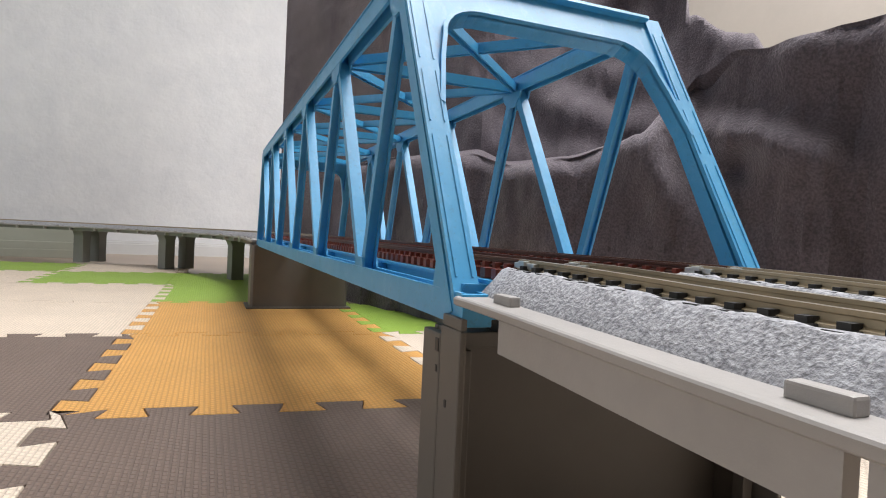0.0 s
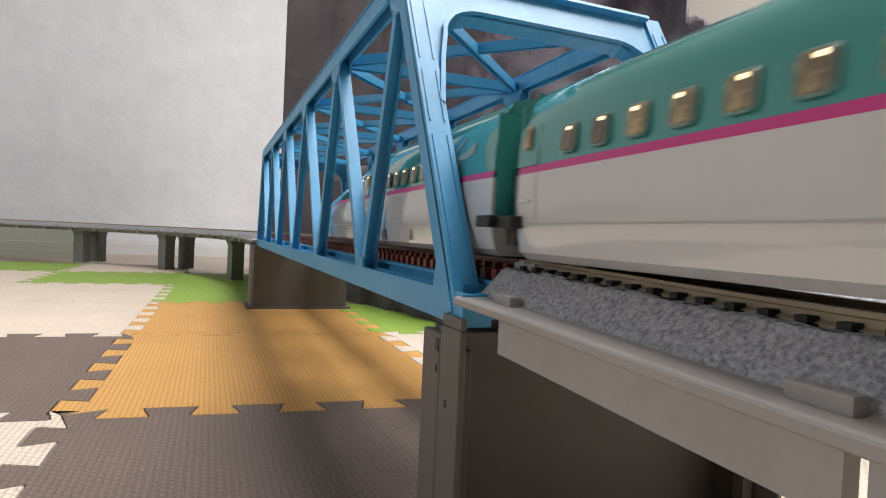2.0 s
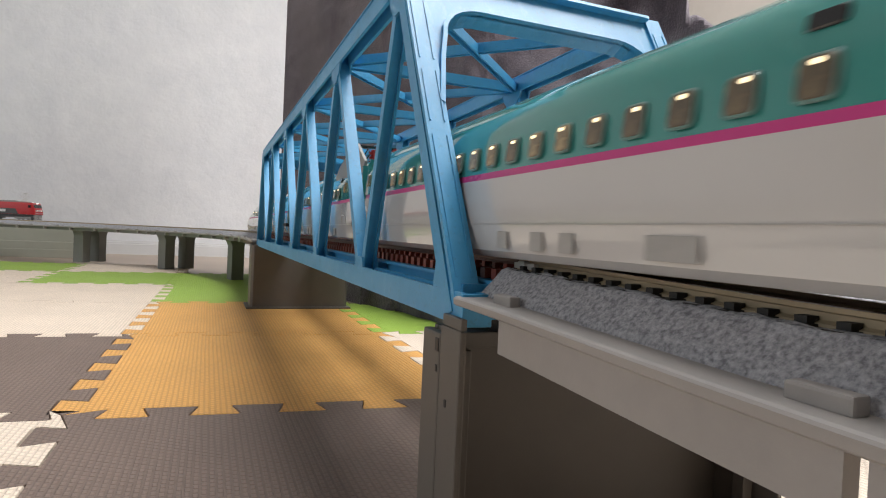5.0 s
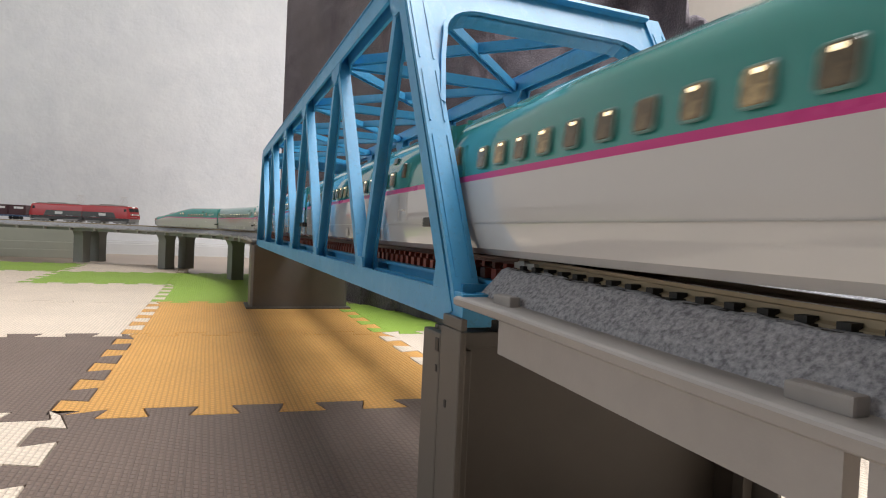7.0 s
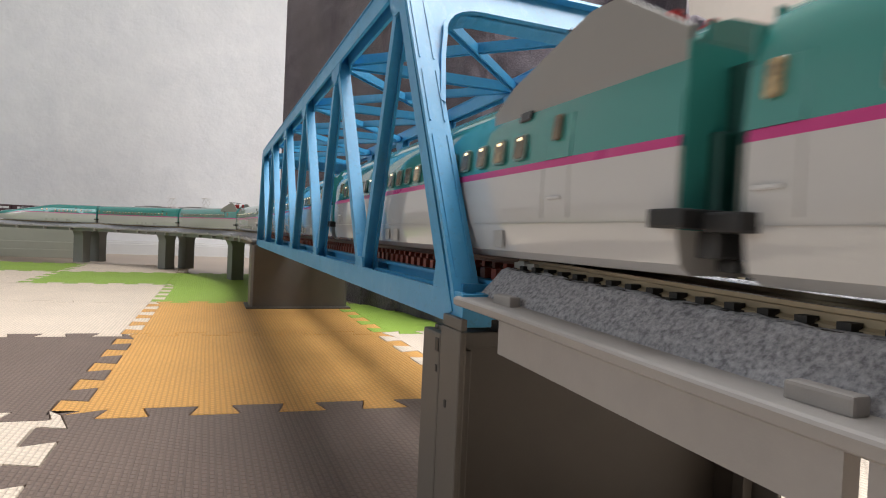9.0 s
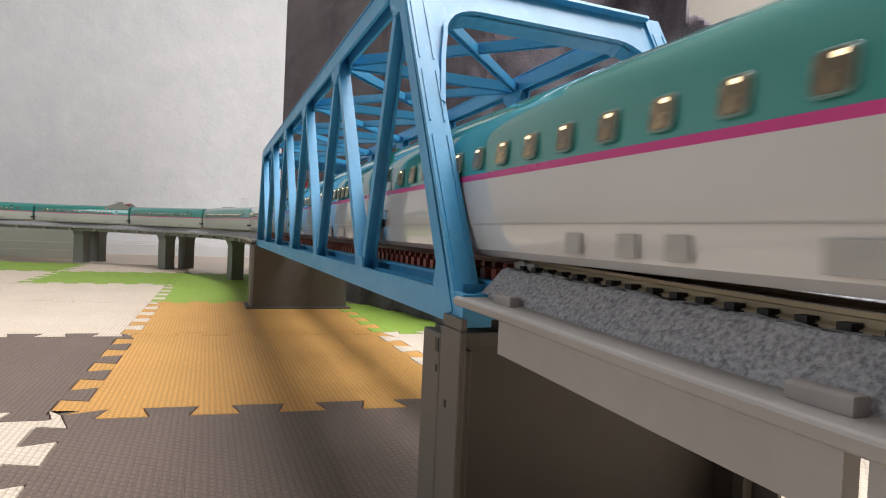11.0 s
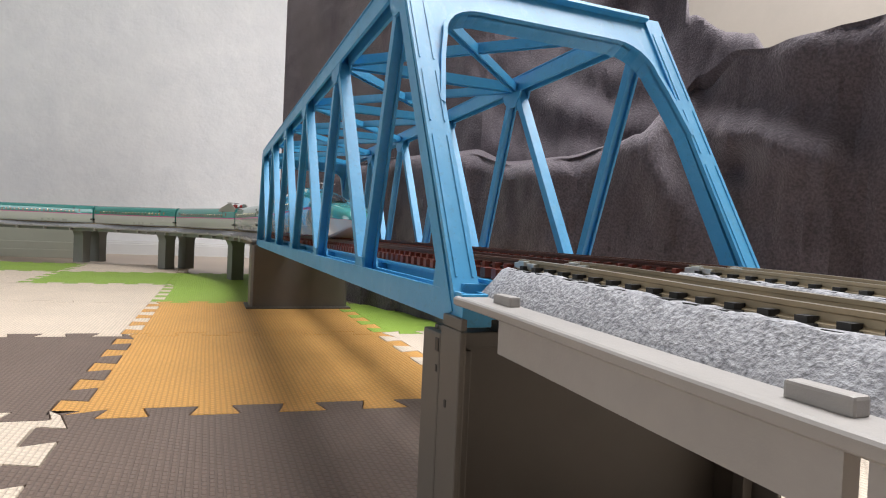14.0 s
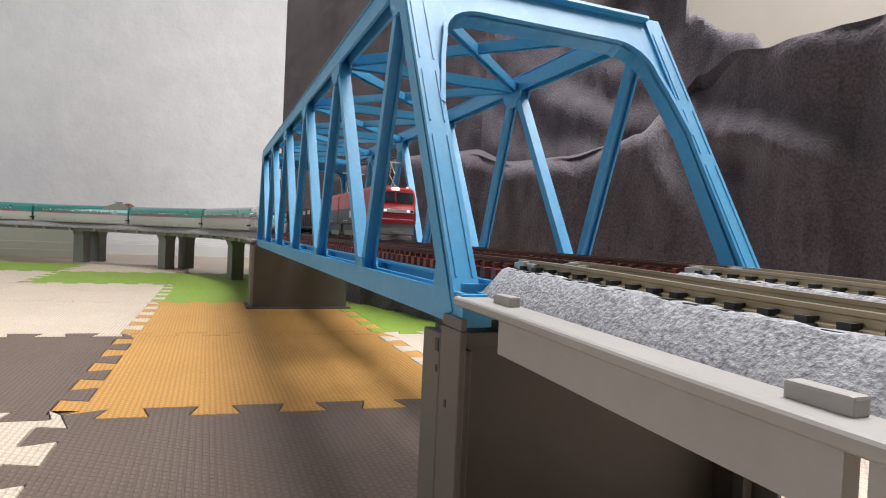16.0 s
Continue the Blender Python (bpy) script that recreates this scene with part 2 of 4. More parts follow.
X_L, X_R, Z_TOP, Z_LOW = 0.0759, 0.2198, 0.2514, 0.1039


def grade(s):
    """Height of the line against the bridge: the near viaduct sinks a little."""
    u = max(0.0, min(1.0, (0.178 - s) / 0.14))
    return -0.0028 * u * u * (3 - 2 * u)


def along(s, off):
    """Place and heading at s metres along the line: straight, then a bend to the left, then straight."""
    r = RADIUS + off
    cx = MID_X - RADIUS
    if s < BACK_Y:
        q = BACK_R + off
        a = min((BACK_Y - s) / q, BACK_SWEEP)
        p = Vector((MID_X - BACK_R + q * math.cos(a), BACK_Y - q * math.sin(a), 0))
        return p - Vector((math.sin(a), math.cos(a), 0)) * ((BACK_Y - s) - a * q), -a
    if s < CURVE_Y:
        return Vector((cx + r, s, 0)), 0.0
    a = (s - CURVE_Y) / r
    if a < SWEEP:
        return Vector((cx + r * math.cos(a), CURVE_Y + r * math.sin(a), 0)), a
    p = Vector((cx + r * math.cos(SWEEP), CURVE_Y + r * math.sin(SWEEP), 0))
    return p + Vector((-math.sin(SWEEP), math.cos(SWEEP), 0)) * (a - SWEEP) * r, SWEEP

# ---- the room ----


def room():
    # inner faces
    x0, x1, y0, y1, h, z0, t = -4.2, 1.75, -4.6, 2.95, 2.4, -0.010, 0.10
    ob = tagged(new("floor", mesh_of(boxes((x0 - t, x1 + t, y0 - t, y1 + t, z0 - 0.05, z0)), "floor", M_FLOOR)), "beige wooden floor under the foam mats", "floor", kind="structure")
    for name, spec, label in (
        ("wall_north", (x0, x1, y1, y1 + t, z0, h), "white embossed wallpaper wall"),
        # Unseen; tan instead of wallpaper so that it bounces less light.
        ("wall_south", (x0, x1, y0 - t, y0, z0, h), "plain tan-grey painted wall"),
        ("wall_east", (x1, x1 + t, y0 - t, y1 + t, z0, h), "plain tan-grey painted wall"),
    ):
        tagged(new(name, mesh_of(boxes(spec), name, M_WALL if name == "wall_north" else M_WALL_TAN)), label, "wall", kind="structure")
    # Unseen wall, tan to bounce less light, open behind the added fill lamp.
    wy0, wy1, wz0, wz1 = -0.45, 1.55, 0.65, 2.05
    bm = boxes((x0 - t, x0, y0 - t, wy0, z0, h), (x0 - t, x0, wy1, y1 + t, z0, h), (x0 - t, x0, wy0, wy1, z0, wz0), (x0 - t, x0, wy0, wy1, wz1, h))
    tagged(new("wall_west", mesh_of(bm, "wall_west", M_WALL_TAN)), "tan-grey wall with a window opening", "wall", kind="structure")
    tagged(new("ceiling", mesh_of(boxes((x0 - t, x1 + t, y0 - t, y1 + t, h, h + 0.1)), "ceiling", M_BASEBOARD)), "plain white ceiling", "ceiling", kind="structure")
    bm = bmesh.new()
    out = [(0, 0), (-0.010, 0), (-0.010, 0.045), (-0.007, 0.047), (-0.007, 0.052), (-0.004, 0.056), (-0.004, 0.060), (0, 0.060)]
    loft(bm, [[(x, y1 + a, z0 + b) for a, b in out] for x in (x0, x1)], True, True)
    tagged(new("baseboard", mesh_of(bm, "baseboard", M_BASEBOARD)), "white stepped skirting board along the wall", "baseboard", kind="structure")
    return ob


room()


def ceiling_lamp():
    ob = thing("ceiling_lamp", pose(0.98, 0.45, 2.40), "square white ceiling lamp", "ceiling lamp")
    part("housing", boxes((-0.50, 0.50, -0.50, 0.50, -0.06, -0.001), bevel=0.01), M_BASEBOARD, ob)


ceiling_lamp()


def ledge_panel():
    """A low stand-in panel with a ledge, behind the bend of the viaduct."""
    ob = thing("low_board", pose(-0.36, 2.52, -0.01, 0, 0, -3), "low grey-green board with a ledge standing by the wall", "board")
    part("panel", boxes((-1.4, 0.0, 0.02, 0.035, 0, 0.115), bevel=0.002), M_PANEL, ob)
    part("ledge", boxes((-1.4, 0.0, 0.0, 0.019, 0, 0.058), bevel=0.002), M_PANEL, ob)
    part("foot_rail", boxes((-1.4, 0.0, -0.008, -0.0005, 0, 0.030), bevel=0.002), M_PANEL, ob)


ledge_panel()

# ---- the foam mats ----
TILE, TEETH, TOOTH = 0.300, 5, 0.0100


def bent(u, v):
    """The laid mats are a little bent and stretched."""
    a = max(-0.35, min(0.32, u))
    x = -0.0862 + 0.957 * a + 0.016 * v + 0.12 * a * a + 0.95 * (u - a)
    y = 0.4550 - 0.092 * u + 1.040 * v + 0.10 * a * v + 0.030 * v * v
    return x, y


def tooth_line(n, first):
    """Points (t, d) along an edge: dovetails that reach to -d, the first at this share of the pitch."""
    p = TILE / n
    pts = [(0, 0)]
    for k in range(n):
        c = (k + first) * p
        pts += [(c - 0.19 * p, TOOTH), (c - 0.285 * p, -TOOTH * 0.9), (c - 0.25 * p, -TOOTH), (c + 0.25 * p, -TOOTH), (c + 0.285 * p, -TOOTH * 0.9), (c + 0.19 * p, TOOTH)]
    return pts + [(TILE, 0)]


def mat_tile(i, j, colour, lift):
    ex, ey = tooth_line(TEETH, 0.64), tooth_line(TEETH, 0.33)
    lo = [(t, d) for t, d in ex]
    hi = [(t, TILE + d) for t, d in ex]
    le = [(d, t) for t, d in ey]
    ri = [(TILE + d, t) for t, d in ey]
    ring = lo[:-1] + ri[:-1] + hi[::-1][:-1] + le[::-1][:-1]
    pts = [bent(i * TILE + a, j * TILE + b) for a, b in ring]
    cx, cy = bent((i + 0.5) * TILE, (j + 0.5) * TILE)
    n = len(pts)
    inset = []
    area = sum(pts[k][0] * pts[(k + 1) % n][1] - pts[(k + 1) % n][0] * pts[k][1] for k in range(n))
    sg = 1 if area > 0 else -1
    for k in range(n):
        a, b, c = Vector(pts[k - 1]), Vector(pts[k]), Vector(pts[(k + 1) % n])
        d1, d2 = (b - a).normalized(), (c - b).normalized()
        nn = Vector((-(d1.y + d2.y), d1.x + d2.x))
        nn = nn.normalized() * sg if nn.length > 1e-6 else Vector((0, 0))
        inset.append((b.x + nn.x * 0.0010, b.y + nn.y * 0.0010))
    shrink = [((pts[k][0] + inset[k][0]) / 2, (pts[k][1] + inset[k][1]) / 2) for k in range(n)]
    bm = bmesh.new()
    rings = [[(x - cx, y - cy, z) for x, y in q] for q, z in ((shrink, -0.0095), (shrink, -0.0008), (inset, lift))]
    loft(bm, rings, True, True)
    name = "foam_mat"
    ob = new(name, mesh_of(bm, name, M_FOAM[colour]))
    ob.matrix_basis = pose(cx, cy, 0)
    return tagged(ob, {"orange": "orange foam puzzle mat with dovetailed edges on the floor", "dark brown": "dark brown foam puzzle mat with a woven texture", "cream": "cream white foam puzzle mat with dovetailed edges", "green": "bright green foam puzzle mat with dovetailed edges"}[colour], "foam mat", "foam puzzle mats on the floor")


O, D, W, G = "orange", "dark brown", "cream", "green"
MATS = {
    -3: {-1: D, 0: W, 1: D, 2: W},
    -2: {-2: D, -1: D, 0: W, 1: W, 2: D},
    -1: {-2: D, -1: W, 0: D, 1: W},
    0: {-2: W, -1: D, 0: O, 1: W, 2: O},
    1: {-3: W, -2: W, -1: W, 0: O, 1: G, 2: D},
    2: {-3: W, -2: W, -1: W, 0: G, 1: D, 2: D},
    3: {-4: G, -3: W, -2: W, -1: G, 0: G, 1: D},
    4: {-4: G, -3: G, -2: G, -1: W},
}
for j, row in MATS.items():
    for i, c in row.items():
        mat_tile(i, j, c, random.uniform(-0.0002, 0.0003))

# ---- the truss bridge ----


def bridge():
    ob = thing("truss_bridge", None, "sky-blue painted double-track steel truss bridge model", "bridge")
    W_ = 0.0092
    xl, xr = X_L + W_ / 2, X_R - W_ / 2
    zt, zb = Z_TOP - 0.005, 0.1070
    bot = [B_Y0 + B_OB + B_P * k for k in range(7)]
    bot[0] = 0.1825
    top = [B_Y0 + B_P * (k + 0.5) for k in range(6)]
    for x, out in ((xl, -1), (xr, 1)):
        bm = bmesh.new()
        channel(bm, (x, bot[0] - 0.010, zb), (x, bot[6] + 0.010, zb), W_, 0.0106, 0.0016, (-1, 0, 0))
        part("bottom_chord", bm, M_BLUE, ob)
        part("end_plate", boxes((x - W_ / 2 - 0.0006, x + W_ / 2 + 0.0006, bot[0] - 0.0125, bot[0] - 0.0102, zb - 0.0054, zb + 0.0052), bevel=0.0003), M_BLUE, ob)
        bm = bmesh.new()
        channel(bm, (x, top[0] + 0.001, zt), (x, top[5] - 0.001, zt), W_, 0.0100, 0.0018)
        bar(bm, (x, top[0] + 0.001, zt + 0.0054), (x, top[5] - 0.001, zt + 0.0054), W_ + 0.0016, 0.0008)
        part("top_chord", bm, M_BLUE, ob)
        for a, b in ((bot[0], top[0]), (bot[6], top[5])):
            bm = bmesh.new()
            e = 1 if b > a else -1
            h_member(bm, (x, a, zb - 0.003), (x, b - e * 0.0036, zt - 0.0055), W_ + 0.0008, 0.0074, 0.0020)
            d = Vector((0, b - a, zt - zb)).normalized()
            nrm = Vector((0, -d.z, d.y)) * (1 if b > a else -1)
            # cover plate with two thin ribs
            p, q = Vector((x, a, zb)) + nrm * 0.0048, Vector((x, b + e * 0.0004, zt + 0.0012)) + nrm * 0.0048
            post = part("end_post", bm, M_BLUE, ob)
            part("cover_plate", bar(bmesh.new(), p, q, W_ + 0.0004, 0.0020), M_BLUE, post)
            for g in (-0.0030, 0.0030):
                for lo, hi in ((0.05, 0.42), (0.46, 0.62), (0.66, 0.93)):
                    u = p + (q - p) * lo + Vector((g, 0, 0)) + nrm * 0.0011
                    v = p + (q - p) * hi + Vector((g, 0, 0)) + nrm * 0.0011
                    part("rib", bar(bmesh.new(), u, v, 0.0006, 0.0006), M_BLUE, post)
        for k in range(5):
            for a, b in ((bot[k + 1], top[k]), (bot[k + 1], top[k + 1])):
                bm = bmesh.new()
                if b < a:
                    h_member(bm, (x, a - 0.002, zb), (x, b + 0.002, zt), W_ * 0.72, 0.0056, 0.0014)
                else:
                    channel(bm, (x, a + 0.002, zb), (x, b - 0.002, zt), W_ * 0.78, 0.0058, 0.0013)
                part("diagonal", bm, M_BLUE, ob)
        # gusset plates, both faces of the truss
        for k in range(6):
            for e in (-1, 1):
                bm = bmesh.new()
                xx = x + e * (W_ / 2 - 0.0009)
                u0, u1 = (0.002 if k == 0 else 0.017), (0.002 if k == 5 else 0.017)
                g = [(top[k] - u0, zt + 0.002), (top[k] + u1, zt + 0.002), (top[k] + min(u1, 0.012), zt - 0.010), (top[k] + 0.005, zt - 0.016), (top[k] - 0.005, zt - 0.016), (top[k] - min(u0 + 0.004, 0.012), zt - 0.010)]
                loft(bm, [[(xx + s, y, z) for y, z in g] for s in (-0.0006, 0.0006)], True, True)
                part("gusset_plate", bm, M_BLUE, ob)
        for k in range(7):
            for e in (-1, 1):
                bm = bmesh.new()
                xx = x + e * (W_ / 2 - 0.0009)
                y = bot[k]
                g = [(y - 0.0125, zb - 0.003), (y + 0.0125, zb - 0.003), (y + 0.0085, zb + 0.0070), (y + 0.0065, zb + 0.0105), (y - 0.0065, zb + 0.0105), (y - 0.0085, zb + 0.0070)]
                if k == 0:
                    g = [(y - 0.012, zb - 0.003), (y + 0.022, zb - 0.003), (y + 0.017, zb + 0.006), (y + 0.0145, zb + 0.018), (y + 0.008, zb + 0.018), (y - 0.008, zb)]
                loft(bm, [[(xx + s, yy, z) for yy, z in g] for s in (-0.0006, 0.0006)], True, True)
                part("gusset_plate", bm, M_BLUE, ob)
    # top bracing: struts square across, and crossed channels between
    zs = zt - 0.001
    for k in range(1, 6):
        bm = bmesh.new()
        h_member(bm, (xl, top[k], zs), (xr, top[k], zs), 0.0064, 0.0070, 0.0011, (0, 1, 0))
        part("strut", bm, M_BLUE, ob)
    for k in range(5):
        for a, b in ((xl, xr), (xr, xl)):
            bm = bmesh.new()
            h_member(bm, (a, top[k], zs - 0.001 * (a < b)), (b, top[k + 1], zs - 0.001 * (a < b)), 0.0048, 0.0058, 0.0010, (0, 1, 0))
            part("lateral_brace", bm, M_BLUE, ob)
    # portal frames in the slope of the end posts
    for a, b in ((bot[0], top[0]), (bot[6], top[5])):
        base, tip = Vector((0, a, zb)), Vector((0, b, zt + 0.0012))
        d = (tip - base)
        S = d.length
        d.normalize()
        nrm = Vector((0, -d.z, d.y)) * (1 if b > a else -1)
        w, half = X_R - X_L - 2 * W_, (X_L + X_R) / 2
        n = 7
        s0, s1, in0, in1, r = 0.52 * S, 0.868 * S, 0.0, 0.0078, 0.0185
        left = [(in0, s0), (in0 + 0.5 * (in1 - in0), s0 + 0.45 * (s1 - s0))]
        for i in range(n):
            q = math.pi / 2 * i / (n - 1)
            left.append((in1 - 0.0012 + r * (1 - math.cos(q)), s1 - r + r * math.sin(q)))
        arch = [(-w / 2 + i, s) for i, s in left] + [(w / 2 - i, s) for i, s in left[::-1]]
        bm = bmesh.new()

        def at(x, s, e):
            return Vector((half + x, 0, 0)) + base + d * s + nrm * e

        # plate built as a strip between the arch and the outer edge
        m = len(arch)
        edge = []
        for i, (x, s) in enumerate(arch):
            if i < 2:
                edge.append((-w / 2 - 0.001, s))
            elif i >= m - 2:
                edge.append((w / 2 + 0.001, s))
            else:
                edge.append((max(-w / 2 - 0.001, min(w / 2 + 0.001, x * 1.35)), S))
        edge[2], edge[m - 3] = (-w / 2 - 0.001, S), (w / 2 + 0.001, S)
        loft(bm, [[at(*arch[i], 0.0028), at(*edge[i], 0.0028), at(*edge[i], 0.0042), at(*arch[i], 0.0042)] for i in range(m)], True, True)
        # rim round the opening and along the top
        loft(bm, [[at(*arch[i], -0.004), at(*arch[i], 0.0062), at(arch[i][0] * 1.03, arch[i][1] + 0.0014, 0.0062), at(arch[i][0] * 1.03, arch[i][1] + 0.0014, -0.004)] for i in range(m)], True, True)
        bar(bm, at(-w / 2 - 0.001, S - 0.001, 0.0032), at(w / 2 + 0.001, S - 0.001, 0.0032), 0.0090, 0.002, d.cross(Vector((1, 0, 0))))
        part("portal_frame", bm, M_BLUE, ob)
    # floor: cross girders and stringers under the tracks
    for k in range(7):
        bm = bmesh.new()
        h_member(bm, (X_L + 0.003, bot[k], zb + 0.0018), (X_R - 0.003, bot[k], zb + 0.0018), 0.008, 0.0120, 0.0016, (0, 1, 0))
        part("cross_girder", bm, M_BLUE, ob)
    for off in (NEAR, FAR):
        for e in (-1, 1):
            x = MID_X + off + e * 0.0165
            bm = boxes((x - 0.001, x + 0.001, bot[0] - 0.010, bot[6] + 0.010, zb - 0.004, 0.1161), (x - 0.004, x + 0.004, bot[0] - 0.010, bot[6] + 0.010, 0.1147, 0.1161))
            part("stringer", bm, M_BLUE, ob)
    return ob


bridge()

# ---- tracks ----


def rail_profile(h):
    return [(-0.0019, 0), (0.0019, 0), (0.0019, 0.0006), (0.0006, 0.0011), (0.0006, h - 0.0012), (0.0010, h - 0.0009), (0.0010, h), (-0.0010, h), (-0.0010, h - 0.0009), (-0.0006, h - 0.0012), (-0.0006, 0.0011), (-0.0019, 0.0006)]


def sweep_line(bm, s0, s1, off, outline, step=0.03):
    """An outline (across, up) swept along the railway's line."""
    n = max(1, int((s1 - s0) / (0.012 if s0 < 0.17 < s1 + 0.1 else step))) if s1 > CURVE_Y or s0 < 0.178 else 1
    rings = []
    for i in range(n + 1):
        q = s0 + (s1 - s0) * i / n
        p, a = along(q, off)
        c, s = math.cos(a), math.sin(a)
        rings.append([(p.x + c * x, p.y + s * x, z + grade(q)) for x, z in outline])
    return loft(bm, rings, True, True)


def track(s0, s1, off, name, label, rail_m, sleeper_m, pitch, count_parts, ballast=True, low=0.1108):
    head_m = M_RAIL_TOP if ballast else rail_m
    ob = thing(name, None, label, "railway track", "model railway tracks")
    h = 0.0036
    for e in (-1, 1):
        bm = bmesh.new()
        sweep_line(bm, s0, s1, off, [(e * GAUGE / 2 + x, RAIL_Z - h + z) for x, z in rail_profile(h)])
        r = part("rail", bm, [rail_m, head_m], ob)
        for f in r.data.polygons:
            f.material_index = 1 if f.normal.z > 0.9 and f.center.z > RAIL_Z - 0.0033 + grade(f.center.y) + 0.0025 else 0
    zt = RAIL_Z - h - 0.0002
    if ballast:
        bm = bmesh.new()
        n = max(2, int((s1 - s0) / (0.004 if count_parts else 0.02)))
        rings = []
        for i in range(n + 1):
            p, a = along(s0 + (s1 - s0) * i / n, off)
            c, sn = math.cos(a), math.sin(a)
            dip = grade(s0 + (s1 - s0) * i / n)
            prof = []
            for q, (x, z) in enumerate([(-0.0250, low), (-0.0240, low + 0.0020), (-0.0205, low + 0.0055), (-0.0172, zt + 0.0002), (-0.0150, zt + 0.0008), (-0.0125, zt + 0.0003), (0, zt - 0.0002), (0.0125, zt + 0.0003), (0.0150, zt + 0.0008), (0.0172, zt + 0.0002), (0.0205, low + 0.0055), (0.0240, low + 0.0020), (0.0250, low)]):
                j = 0.0007 * noise.noise(Vector((x * 260, (s0 + (s1 - s0) * i / n) * 260, off * 50 + q * 7.1))) if 0 < q < 12 else 0
                prof.append((p.x + c * (x + j), p.y + sn * (x + j), z + j + dip))
            rings.append(prof)
        loft(bm, rings, True, True)
        part("ballast_bed", bm, M_BALLAST, ob, "light grey granular ballast", True)
    n = int((s1 - s0) / pitch)
    lw = 0.0162 if ballast else 0.0178
    deep = 0.0030 if ballast else 0.0036
    one = mesh_of(boxes((-lw, lw, -0.0019, 0.0019, -deep, 0.0006 if ballast else 0.0), (-GAUGE / 2 - 0.0038, -GAUGE / 2 - 0.0009, -0.0012, 0.0012, 0, 0.0019), (GAUGE / 2 + 0.0009, GAUGE / 2 + 0.0038, -0.0012, 0.0012, 0, 0.0019)), "sleeper", sleeper_m)
    if count_parts:
        for i in range(n):
            p, a = along(s0 + (i + 0.5) * pitch, off)
            shared("sleeper", one, ob, Matrix.Translation((p.x, p.y, zt + grade(s0 + (i + 0.5) * pitch))) @ Matrix.Rotation(a, 4, "Z"))
    else:
        bm = bmesh.new()
        for i in range(n):
            p, a = along(s0 + (i + 0.5) * pitch, off)
            c, s, dip = math.cos(a), math.sin(a), grade(s0 + (i + 0.5) * pitch)
            loft(bm, [[(p.x + c * x - s * y, p.y + s * x + c * y, z + dip) for x, z in ((-lw, zt - 0.003), (lw, zt - 0.003), (lw, zt), (-lw, zt))] for y in (-0.0021, 0.0021)], True, True)
        tagged(part("sleepers", bm, sleeper_m, ob), kind="stuff")
    return ob


J0 = B_Y0 + B_OB + 0.004       # joints of the tracks at the bridge's ends
J1 = BRIDGE_END + 0.004
for off in (NEAR, FAR):
    t0 = track(-0.45, J0, off, "railway_track", "model track with weathered rails on grey ballast", M_RAIL, M_SLEEPER, 0.0075, True)
    track(-4.3, -0.451, off, "railway_track", "model track with weathered rails on grey ballast", M_RAIL, M_SLEEPER, 0.0086, False)
    track(J0 + 0.0005, J1, off, "bridge_track", "brown rails on red-brown sleepers across the bridge", M_BRIDGE_RAIL, M_RED_SLEEPER, 0.0086, True, False)
    track(J1 + 0.0005, 5.2, off, "railway_track", "curved model track on grey ballast", M_RAIL, M_SLEEPER, 0.0086, False)
    for e in (-1, 1):
        x = MID_X + off + e * GAUGE / 2
        bm = boxes((x - 0.0024, x + 0.0024, J0 - 0.012, J0 + 0.001, RAIL_Z - 0.0030, RAIL_Z - 0.0010), (x - 0.0032, x + 0.0032, J0 - 0.007, J0 - 0.003, RAIL_Z - 0.0030, RAIL_Z - 0.0004), bevel=0.0004)
        part("rail_joiner", bm, M_CLIP, t0, "silver metal rail joiner")

# ---- the viaduct near the camera ----


def near_viaduct(s0, s1, cuts):
    """A deck with lugs along its edges, on girders between the cuts."""
    ob = thing("viaduct_span", None, "light grey plastic viaduct span carrying the tracks", "viaduct", "viaduct spans")
    zt = 0.1114
    bm = bmesh.new()
    sweep_line(bm, s0, s1, 0, [(-0.0712, zt - 0.0030), (-0.0719, zt - 0.0025), (-0.0720, zt - 0.0008), (-0.0716, zt - 0.0003), (-0.0708, zt), (0.0735, zt), (0.0735, zt - 0.0030)])
    part("deck", bm, M_DECK, ob)
    for a, b in cuts:
        for e in (-0.0680, 0.0, 0.0665):
            bm = bmesh.new()
            sweep_line(bm, a, b, 0, [(e - 0.0016, zt - 0.0128), (e + 0.0016, zt - 0.0128), (e + 0.0016, zt - 0.0031), (e - 0.0016, zt - 0.0031)])
            part("girder", bm, M_DECK, ob)
    lug = mesh_of(boxes((0, 0.0036, -0.0052, 0.0052, -0.0004, 0.0028), bevel=0.0006), "lug", M_DECK)
    s = s1 - 0.0215
    while s > s0 + 0.01:
        for off in (-0.0662, 0.0630):
            p, a = along(s, off)
            shared("lug", lug, ob, Matrix.Translation((p.x, p.y, zt + grade(s))) @ Matrix.Rotation(a, 4, "Z"))
        s -= 0.0955
    return ob


near_viaduct(-0.45, J0 - 0.002, [(0.0492, 0.1462), (-0.448, 0.0460)])
for k in range(8):
    a, b = -0.454 - 0.48 * (k + 1) + 0.004, -0.454 - 0.48 * k
    near_viaduct(a, b, [(a + 0.002, b - 0.004)])


